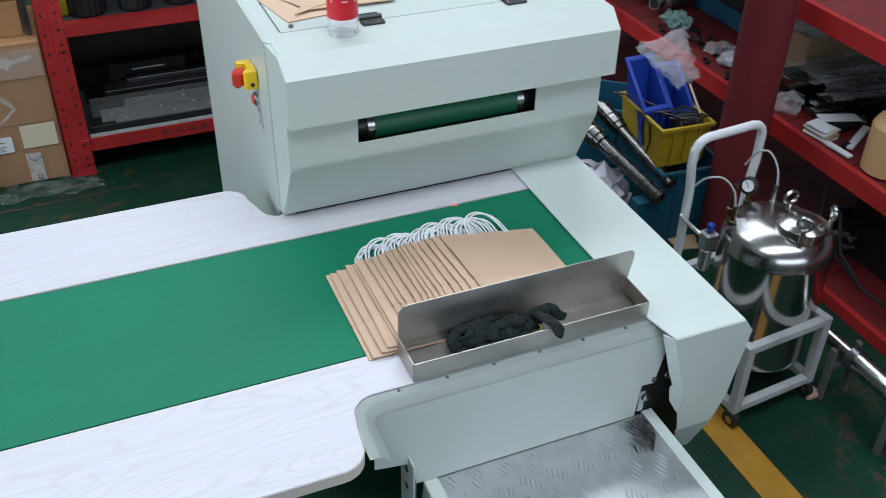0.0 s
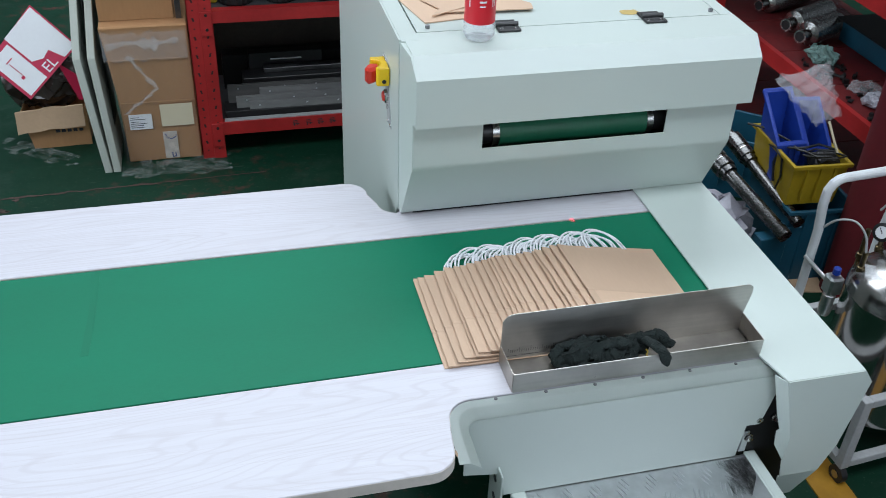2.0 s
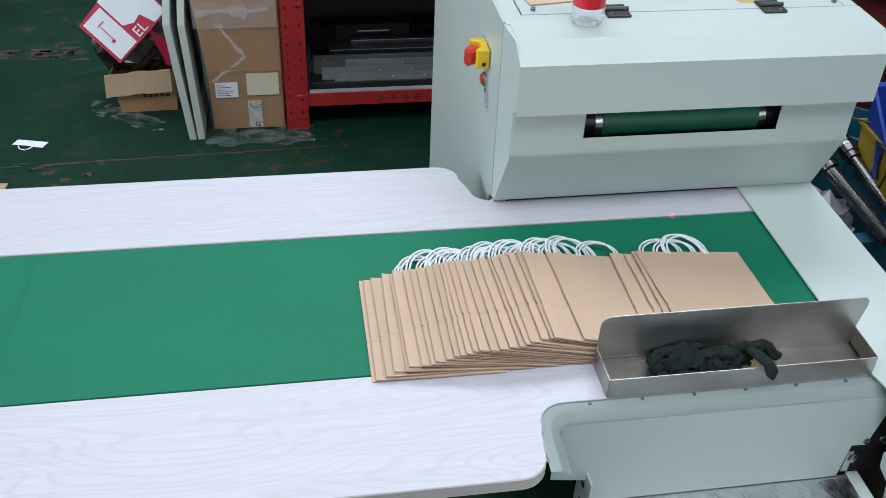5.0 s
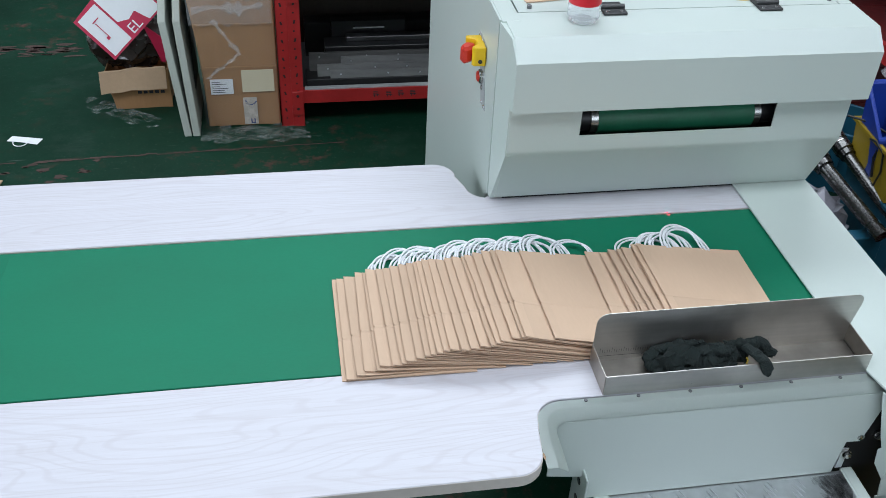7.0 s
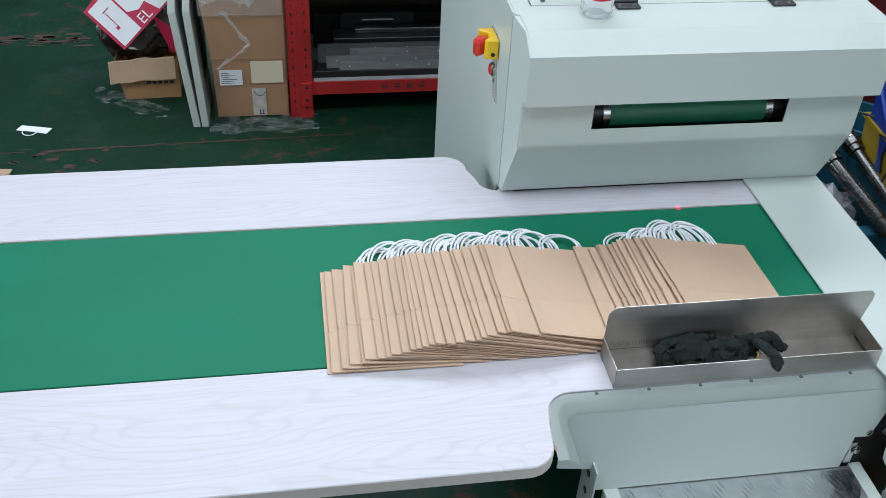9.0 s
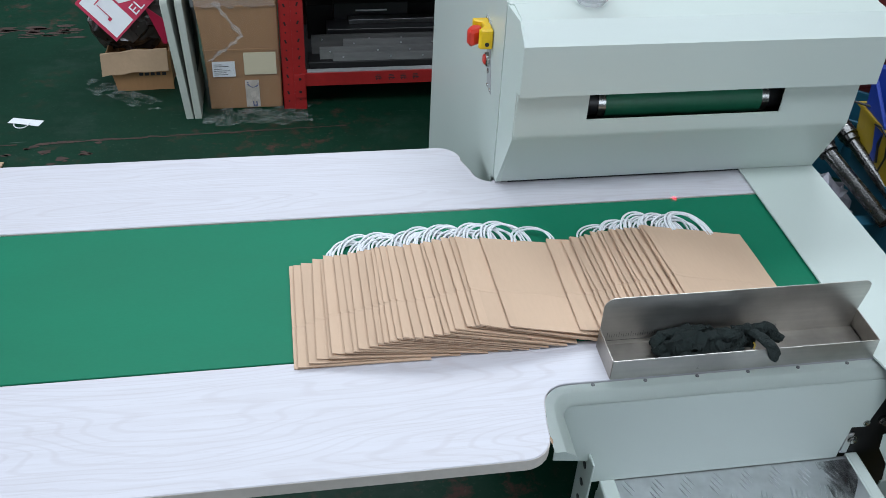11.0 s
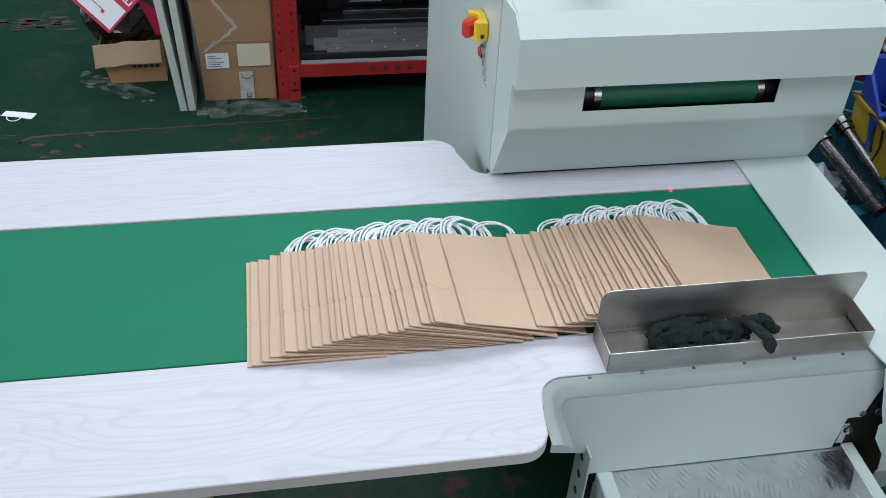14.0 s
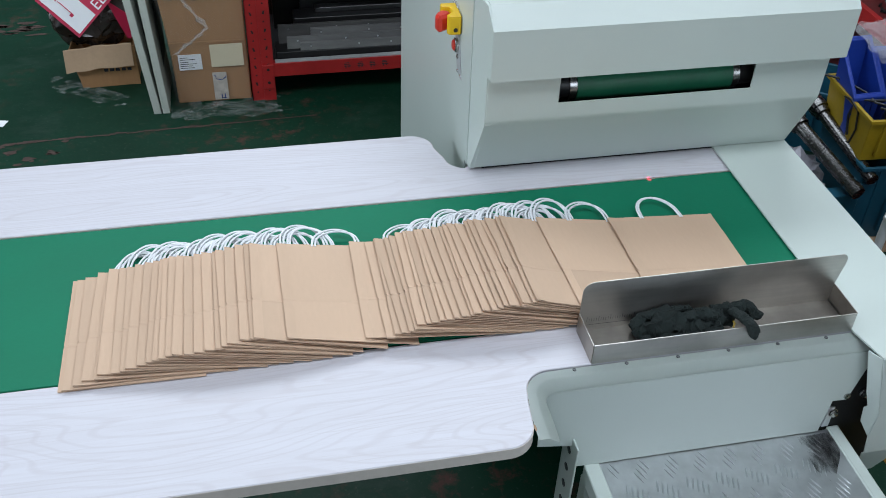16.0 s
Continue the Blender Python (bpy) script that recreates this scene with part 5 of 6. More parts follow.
# bright roller on stands beside the trolley
shaft = thing("chrome_roller", (0.89, 0.0, 0), label="long polished steel roller on low grey stands", category="roller")
bm = B()
tube(bm, [(0.945, -0.65, 0.165), (0.945, 0.16, 0.165), (0.945, 0.165, 0.165), (0.945, 0.40, 0.165)], [0.03, 0.03, 0.022, 0.022], 28)
part("roller", bm, CHROME, shaft)
bm = B()
tube(bm, [(0.945, 0.15, 0.165), (0.945, 0.175, 0.165)], 0.034, 24)
part("collar", bm, GREY_STEEL, shaft)
for y in (0.20, -0.03, -0.5):
    bm = B()
    box(bm, 0.894, 0.908, y - 0.010, y + 0.010, 0.0, 0.185, 0.002)
    box(bm, 0.908, 0.982, y - 0.010, y + 0.010, 0.112, 0.130, 0.002)
    box(bm, 0.982, 0.996, y - 0.010, y + 0.010, 0.0, 0.185, 0.002)
    part("stand", bm, DUSTY, shaft)
bm = B()
box(bm, 0.86, 0.905, 0.20, 0.235, 0.0, 0.018, 0.003)
tagged(part("wood_wedge", bm, CARTON_PALE), "small wooden wedge on the floor", "wood wedge")


# ---- red rack beside the machine, full of spare parts ----
rack2 = thing("parts_rack", (1.5, 1.0, 0), label="red steel parts rack with cluttered decks", category="shelf")
for z in (0.045, 0.477, 0.882):
    bm = B()
    prism(bm, [(1.208, z - 0.062), (1.208, z), (1.23, z), (1.23, z - 0.004), (1.212, z - 0.004), (1.212, z - 0.062)] if z > 0.1 else [(1.208, 0.002), (1.208, z), (1.23, z), (1.23, z - 0.004), (1.212, z - 0.004), (1.212, 0.002)], "x", -0.9, 2.75)
    for v in bm.verts:
        v.co = Vector((v.co.y, v.co.x, v.co.z))
    bmesh.ops.recalc_face_normals(bm, faces=bm.faces[:])
    part("beam", bm, RED, rack2)
    for i in range(12):
        bm = B()
        y = -0.9 + i * 0.304
        box(bm, 1.2305, 1.80, y, y + 0.300, z - 0.012, z - 0.002, 0.002)
        part("deck_board", bm, DECK_RED, rack2)
for y in (-0.9, 2.72):
    for x in (1.214, 1.76):
        bm = B()
        box(bm, x, x + 0.04, y, y + 0.035, 0.0, 1.9, 0.002)
        part("post", bm, RED, rack2)
roll = thing("material_roll", (1.088, 0.948, 0), label="tall dark red roll standing on end with a hollow core", category="roll")
bm = B()
lathe(bm, [(0.052, 0.0), (0.074, 0.0), (0.077, 0.004), (0.078, 0.30), (0.0775, 0.62), (0.078, 0.948), (0.075, 0.953), (0.058, 0.951)], (1.088, 0.948, 0.0), 48)
bm.faces.ensure_lookup_table()
bm.faces.remove(bm.faces[-1])
part("wrap", bm, DARK_RED, roll)
bm = B()
rings = []
for r, z in ((0.036, 0.02), (0.036, 0.949), (0.038, 0.953), (0.0575, 0.9545), (0.0580, 0.950), (0.0580, 0.90)):
    rings.append([bm.verts.new((1.088 + r * math.cos(2 * math.pi * k / 40), 0.948 + r * math.sin(2 * math.pi * k / 40), z)) for k in range(40)])
for a, b in zip(rings, rings[1:]):
    for k in range(40):
        bm.faces.new((a[k], a[(k + 1) % 40], b[(k + 1) % 40], b[k]))
bmesh.ops.recalc_face_normals(bm, faces=bm.faces[:])
part("core", bm, surface("dirty_brown_core", (0.12, 0.065, 0.05), rough=0.8, big=30, spread=0.3), roll, "worn brown core ring")
bm = B()
lathe(bm, [(0.0355, 0.88), (0.0355, 0.884)], (1.088, 0.948, 0.0), 32)
part("bore", bm, BLACK, roll, "dark hollow bore")

# spare parts on the middle deck
for x, y, r, ln, rz in ((1.378, 2.21, 0.042, 0.26, 22), (1.375, 1.995, 0.044, 0.24, 25), (1.362, 1.870, 0.047, 0.20, 25), (1.475, 2.36, 0.042, 0.20, 22)):
    fl = thing("steel_spindle", (x, y, 0.477), label="turned steel spindle wrapped in clear film", category="machine part", group="spindles on the rack")
    m5 = Matrix.Translation((x, y, 0.477 + r + 0.001)) @ pose(0, 0, 0, 0, 90, rz)
    bm = B()
    lathe(bm, [(r * .45, -.055), (r * .55, -.055), (r * .55, -.01), (r, 0.0), (r, 0.05), (r * .85, 0.055), (r * .85, ln), (r * .5, ln + .01)], (0, 0, 0), 28)
    for v in bm.verts:
        v.co = m5 @ v.co
    part("spindle", bm, CHROME, fl)
    bm = B()
    lathe(bm, [(r * .42, -.0552), (r * .42, -.056)], (0, 0, 0), 20)
    for v in bm.verts:
        v.co = m5 @ v.co
    part("bore", bm, BLACK, fl, "dark bore")
    bm = B()
    lathe(bm, [(r * 1.06, 0.03), (r * 1.05, ln * .5), (r * 1.08, ln + .03), (r * .6, ln + .06)], (0, 0, 0), 24)
    for v in bm.verts:
        v.co = m5 @ v.co + noise.noise_vector(v.co * 50) * 0.003
    part("wrap", bm, FILM, fl, "clear film wrap")


def crumple(bm, centre, size, amp=0.25, freq=14.0, sub=3, floor=None):
    bmesh.ops.create_icosphere(bm, subdivisions=sub, radius=1.0, matrix=pose(*centre) @ Matrix.Diagonal((*size, 1)))
    for v in bm.verts:
        v.co += noise.noise_vector(v.co * freq) * min(size) * amp * 2 + noise.noise_vector(v.co * freq * 3) * min(size) * amp
        if floor is not None:
            v.co.z = max(v.co.z, floor)


TEAL_FILM = clear("pale_teal_film", (0.34, 0.52, 0.48), 0.22, 1.15, 0.4, 0.7)
for nm, lab, c, s, mat in (("film_bag", "crumpled pale teal film bag on the red deck", (1.34, 1.72, 0.505), (0.05, 0.06, 0.028), TEAL_FILM),
                           ("film_bag", "crumpled clear bag of small parts on the red deck", (1.345, 1.45, 0.495), (0.06, 0.05, 0.018), FILM_BAG),
                           ("film_bag", "crumpled milky packet on the red deck", (1.32, 1.35, 0.495), (0.05, 0.045, 0.018), FILM_HEAP),
                           ("film_bag", "crumpled clear film on the brown carton", (1.55, 1.17, 0.680), (0.13, 0.09, 0.035), FILM_BAG),
                           ("film_bag", "crumpled clear film on the red deck", (1.285, 0.985, 0.505), (0.045, 0.05, 0.028), FILM_BAG),
                           ("film_bag", "crumpled dark film lying on the lower deck", (1.45, 0.75, 0.09), (0.12, 0.10, 0.045), BLACK)):
    bm = B()
    crumple(bm, c, s, 0.42, 36, 4, c[2] - s[2])
    tagged(part(nm, bm, mat), lab, "plastic bag")
for y in (1.62, 1.55):
    bm = B()
    lathe(bm, [(0.012, 0), (0.012, 0.012), (0.006, 0.013), (0.006, 0.06)], (0, 0, 0), 8)
    for v in bm.verts:
        v.co = pose(1.33, y, 0.489, 0, 90, 130) @ v.co
    tagged(part("hex_bolt", bm, SOOT), "black hexagon bolt on the red deck", "bolt", group="bolts on the rack")
bm = B()
sheet_box(bm, 1.53, 1.79, 1.57, 1.90, 0.478, 0.56)
tagged(part("teal_crate", bm, TEAL), "dark teal plastic crate on the red deck", "crate")
bm = B()
box(bm, 1.51, 1.80, 1.55, 1.92, 0.562, 0.568, 0.001, None)
tagged(part("dark_sheet", bm, SOOT), "dark metal sheet lying on the teal crate", "metal sheet")
bm = B()
sheet_box(bm, 1.45, 1.72, 1.12, 1.32, 0.478, 0.64, top=True)
tagged(part("parts_carton", bm, CARTON_PALE), "brown cardboard box on the red deck", "carton")
rnd = random.Random(11)
for k in range(30):
    bm = B()
    m6 = Matrix.Translation((1.545 + rnd.uniform(-.03, .03), 0.955 + rnd.uniform(-.12, .11), 0.480 + k * 0.0036)) @ pose(0, 0, 0, rnd.uniform(-2, 2), rnd.uniform(-1, 1), rnd.gauss(-6, 4))
    box(bm, -0.21, 0.22, -rnd.uniform(.008, .03), rnd.uniform(.008, .03), 0, 0.0032, 0.0008, m6)
    tagged(part("dark_strip", bm, (SHAFT, GREY_STEEL, DUSTY, GREY_STEEL, SOOT, PALE_STEEL, SHAFT)[k % 7]), "dark metal strip in a loose pile", "metal strip", group="loose strips")
for k, (x, y, z, sx, sy, h, ry, rz, mat) in enumerate(((1.268, 0.800, 0.4785, 0.030, 0.046, 0.008, 0, 8, PAPER), (1.272, 0.798, 0.4875, 0.029, 0.045, 0.007, 0, 12, CARTON_PALE), (1.266, 0.803, 0.4955, 0.030, 0.044, 0.008, 0, 5, PAPER),
                                                      (1.274, 0.800, 0.5045, 0.028, 0.044, 0.006, 0, 14, CREAM), (1.262, 0.798, 0.5115, 0.028, 0.040, 0.005, 0, 9, PAPER),
                                                      (1.352, 0.822, 0.514, 0.070, 0.026, 0.002, 3, -14, PAPER), (1.365, 0.738, 0.4785, 0.086, 0.012, 0.010, 0, 30, PAPER), (1.254, 0.702, 0.4785, 0.010, 0.052, 0.008, 0, 4, PAPER),
                                                      (1.44, 0.86, 0.4785, 0.05, 0.03, 0.004, 0, -30, PALE_STEEL))):
    bm = B()
    m6 = Matrix.Translation((x, y, z)) @ pose(0, 0, 0, 0, ry, rz)
    box(bm, -sx, sx, -sy, sy, 0, h, 0.001, m6)
    tagged(part("pale_sheet", bm, mat), "pale paper or card piece in the pile of parts", "paper piece", group="pale pieces")
bm = B()
box(bm, 1.29, 1.42, 0.79, 0.86, 0.4785, 0.5125, 0.003)
tagged(part("dark_block", bm, SOOT), "dark metal block under the pale sheet", "metal block")
bm = B()
cols = [[bm.verts.new((1.33 + i * 0.015, 0.84 + j * 0.015, 0.605 - 0.09 * max(0, abs(j / 9 - 1) - 0.55) + 0.020 * noise.noise(Vector((i * .5, j * .45, 3))) + 0.008 * noise.noise(Vector((i * 1.3, j * 1.2, 1))))) for j in range(19)] for i in range(29)]
for i in range(28):
    for j in range(18):
        bm.faces.new((cols[i][j], cols[i + 1][j], cols[i + 1][j + 1], cols[i][j + 1]))
tagged(part("cover_film", bm, FILM_BAG), "creased clear film spread over the metal strips", "plastic film")
jug = thing("tan_jug", (1.305, 0.555, 0.477), label="tan plastic canister on the red deck", category="canister")
bm = B()
lathe(bm, [(0.065, 0.0), (0.073, 0.006), (0.073, 0.15), (0.06, 0.175), (0.02, 0.185)], (1.305, 0.555, 0.478), 28)
part("body", bm, TAN, jug)
bm = B()
lathe(bm, [(0.022, 0.185), (0.022, 0.205)], (1.305, 0.555, 0.478), 16)
part("cap", bm, BLACK, jug)
bm = B()
for i in range(26):
    x, y = random.uniform(1.27, 1.5), random.uniform(0.6, 0.86)
    s = random.uniform(0.004, 0.012)
    box(bm, x - s, x + s, y - s * .6, y + s * .6, 0.4785, 0.482 + random.uniform(0.003, 0.01))
for i in range(60):
    x, y = random.uniform(1.24, 1.42), random.uniform(1.10, 1.78)
    s, w = random.uniform(0.004, 0.016), random.uniform(0.003, 0.008)
    box(bm, -s, s, -w, w, 0, random.uniform(0.004, 0.014), 0, pose(x, y, 0.4785, 0, 0, random.uniform(0, 180)))
tagged(part("small_parts", bm, SOOT), "scattered small black metal parts", "small parts", kind="stuff")
# cables hanging between the decks
for pts in ([(1.25, 0.62, 0.30), (1.22, 0.55, 0.20), (1.24, 0.45, 0.12), (1.3, 0.30, 0.08), (1.36, 0.2, 0.06)], [(1.3, 0.75, 0.32), (1.25, 0.68, 0.18), (1.3, 0.5, 0.07)]):
    bm = B()
    tube(bm, pts, 0.006, 8)
    tagged(part("cable", bm, BLACK), "black cable hanging from the rack", "cable")
box_bm = B()
box(box_bm, 1.42, 1.78, 0.35, 0.72, 0.047, 0.30, 0.004)
tagged(part("dark_motor_case", box_bm, SOOT), "dark machine case standing on the lower deck", "machine case")

# ---- bins between machine and rack ----
def bin_box(name, label, mat, m, sx, sy, h, th=0.004, fall=0.0):
    ob = thing(name, tuple(m.translation), label=label, category="plastic bin", group="storage bins")
    bm = B()
    for b in ((-sx, sx, -sy, -sy + th), (-sx, sx, sy - th, sy), (-sx, -sx + th, -sy + th, sy - th), (sx - th, sx, -sy + th, sy - th)):
        box(bm, *b, 0, h, 0.0012)
    box(bm, -sx + th, sx - th, -sy + th, sy - th, 0, th)
    for v in bm.verts:
        f = 0.88 + 0.12 * v.co.z / h
        v.co = m @ Vector((v.co.x * f, v.co.y * f, v.co.z - fall * (0.5 - v.co.y / sy / 2) * (v.co.z > h / 2)))
    part("tub", bm, mat, ob)
    bm = B()
    for b in ((-sx - .008, sx + .008, -sy - .008, -sy), (-sx - .008, sx + .008, sy, sy + .008), (-sx - .008, -sx, -sy, sy), (sx, sx + .008, -sy, sy)):
        box(bm, *b, h - 0.012, h, 0.001)
    for k in (-.5, 0, .5):
        box(bm, k * sx - .003, k * sx + .003, -sy - .004, -sy * .95, h * .15, h - .012)
    for v in bm.verts:
        v.co = m @ Vector((v.co.x, v.co.y, v.co.z - fall * (0.5 - v.co.y / sy / 2) * (v.co.z > h / 2)))
    part("rim", bm, mat, ob)
    return ob


bin_box("teal_bin", "dark teal plastic bin on the floor under the others", TEAL, pose(0.985, 1.165, 0.002, 0, 0, -4), 0.115, 0.150, 0.296)
bin_box("teal_bin", "dark teal plastic bin on the floor behind the shafts", TEAL, pose(1.02, 1.70, 0.002, 0, 0, -40), 0.17, 0.12, 0.25)
bin_box("yellow_bin", "yellow plastic bin holding blue bins and cables", YELLOW, pose(0.947, 1.181, 0.300, 0, 0, -3.5), 0.094, 0.142, 0.155)
bin_box("blue_bin", "tall blue plastic bin with a low front in the yellow bin", BLUE, pose(0.905, 1.232, 0.306, 0, -3, -4), 0.043, 0.072, 0.285, fall=0.115)
bin_box("blue_bin", "blue plastic bin under a clear bag in the yellow bin", BLUE, pose(0.992, 1.220, 0.306, 0, 2, -4), 0.038, 0.072, 0.250, fall=0.105)
bm = B()
c00, c10, c11, c01 = Vector((0.884, 1.325, 0.622)), Vector((0.960, 1.150, 0.535)), Vector((1.040, 1.155, 0.560)), Vector((1.035, 1.275, 0.690))
for layer in (0, 1):
    net = []
    for i in range(17):
        row = []
        for j in range(13):
            u, w = i / 16, j / 12
            p = c00.lerp(c10, u).lerp(c01.lerp(c11, u), w)
            puff = math.sin(math.pi * u) ** 0.6 * math.sin(math.pi * w) ** 0.6
            off = Vector((-0.35, -0.6, 0.7)) * (0.026 * puff * (1 if layer else -0.4))
            row.append(bm.verts.new(p + off + noise.noise_vector(Vector((i * .42, j * .42, layer * 7))) * 0.016 + noise.noise_vector(Vector((i * 1.1, j * 1.1, layer * 3))) * 0.005))
        net.append(row)
    for i in range(16):
        for j in range(12):
            bm.faces.new((net[i][j], net[i + 1][j], net[i + 1][j + 1], net[i][j + 1]))
tagged(part("clear_bag", bm, FILM_BAG), "crumpled clear plastic bag in the blue bin", "plastic bag")
bm = B()
tube(bm, [(0.980, 1.125, 0.560), (1.005, 1.075, 0.472)], 0.004, 8)
tagged(part("rod", bm, CREAM), "thin pale rod sticking out of the bin", "rod")
bm = B()
pts = [(0.83, 1.33, 0.46), (0.86, 1.28, 0.468), (0.90, 1.19, 0.465), (0.90, 1.13, 0.462), (0.95, 1.09, 0.462), (1.0, 1.08, 0.465), (1.03, 1.11, 0.46), (0.98, 1.14, 0.47), (0.93, 1.13, 0.468), (0.895, 1.14, 0.464), (0.862, 1.17, 0.456), (0.850, 1.17, 0.40), (0.852, 1.15, 0.34)]
tube(bm, pts, 0.004, 8)
tagged(part("cable", bm, BLACK), "black cable coiled in the yellow bin", "cable")
for pts in ([(0.84, 1.20, 0.45), (0.835, 1.16, 0.462), (0.845, 1.125, 0.44), (0.850, 1.115, 0.38), (0.845, 1.12, 0.33)], [(0.90, 1.10, 0.46), (0.93, 1.06, 0.468), (0.985, 1.045, 0.470), (1.03, 1.06, 0.465), (1.0, 1.10, 0.466), (0.95, 1.115, 0.468), (0.91, 1.10, 0.470), (0.92, 1.06, 0.474), (0.97, 1.05, 0.476)]):
    bm = B()
    tube(bm, pts, 0.0034, 8)
    tagged(part("cable", bm, BLACK), "thin black cable hanging over the yellow bin", "cable")
bm = B()
crumple(bm, (1.0, 1.11, 0.425), (0.06, 0.05, 0.03), 0.4, 30, 3)
tagged(part("cable_heap", bm, BLACK), "heap of black cables and plugs in the yellow bin", "cables", kind="stuff")

# turned shafts leaning beside the bins
for a, b, r in (((0.700, 1.46, 0.375), (0.818, 0.965, 0.245), 0.036), ((0.825, 1.50, 0.385), (0.880, 1.00, 0.265), 0.030)):
    sh = thing("steel_shaft", (a[0], (a[1] + b[1]) / 2, 0), label="turned dark steel shaft leaning on the bins", category="shaft", group="shafts")
    A, Bv = Vector(a), Vector(b)
    bm = B()
    prof = [(0, .55), (0.18, .55), (0.182, .98), (0.20, 1.02), (0.30, 1.02), (0.305, .94), (0.33, .94), (0.335, 1.02), (0.385, 1.02), (0.39, .86), (0.43, .86), (0.435, .64), (0.90, .64), (0.905, .58), (0.93, .58), (0.935, .66), (1, .66)]
    tube(bm, [A.lerp(Bv, f) for f, _ in prof], [r * k for _, k in prof], 24)
    part("shaft", bm, SHAFT, sh)
    bm = B()
    tube(bm, [A.lerp(Bv, .322), A.lerp(Bv, .329)], r * 0.99, 24)
    part("snap_ring", bm, CHROME, sh)
bm = B()
box(bm, 0.76, 0.855, 1.00, 1.05, 0.0, 0.215, 0.003)
box(bm, 0.862, 0.92, 1.02, 1.07, 0.0, 0.236, 0.003)
tagged(part("shaft_support", bm, TEAL), "low teal support block under the shafts", "support block")
bm = B()
crumple(bm, (0.70, 1.20, 0.12), (0.10, 0.13, 0.12), 0.34, 22, 4, 0.0)
tagged(part("crumpled_film", bm, FILM_HEAP), "crumpled whitish film lying beside the machine", "plastic film")
bm = B()
prism(bm, [(0.94, 1.16), (1.06, 1.10), (1.02, 0.95), (0.93, 0.97)], "z", 0.001, 0.006)
tagged(part("card_sheet", bm, CARTON_PALE), "flat brown card sheet on the floor", "card")

# flattened kraft sheets on the machine
for k, (pts, z) in enumerate((([(-0.475, 0.578), (-0.345, 0.598), (-0.25, 0.66), (-0.40, 0.86), (-0.51, 0.75)], 1.1905), ([(-0.42, 0.615), (-0.235, 0.610), (-0.23, 0.64), (-0.36, 0.80), (-0.46, 0.70)], 1.1935), ([(-0.455, 0.60), (-0.39, 0.70), (-0.32, 0.72), (-0.37, 0.635)], 1.1965))):
    kb = thing("folded_paper_bag", (pts[0][0], pts[0][1], z), label="flattened brown kraft paper bag lying on the machine top", category="paper bag", group="bags on the machine")
    bm = B()
    prism(bm, pts, "z", z, z + 0.0022)
    for v in bm.verts:
        v.co.z += 0.006 * max(0, noise.noise(Vector((v.co.x * 12, v.co.y * 12, k))))
    part("sheet", bm, KRAFT, kb)

# red sensor beam
beam_lamp = bpy.data.lights.new("sensor_beam", "SPOT")
beam_lamp.energy, beam_lamp.color, beam_lamp.spot_size, beam_lamp.spot_blend, beam_lamp.shadow_soft_size = 400.0, (1.0, 0.0, 0.01), radians(2.4), 0.7, 0.0005
new("sensor_beam", beam_lamp).matrix_world = look((-0.178, 0.4030, 1.098), (-0.178, 0.393, 0.8))


# ---- paper bags ----
BW, BL, TH = 0.218, 0.264, 0.0022


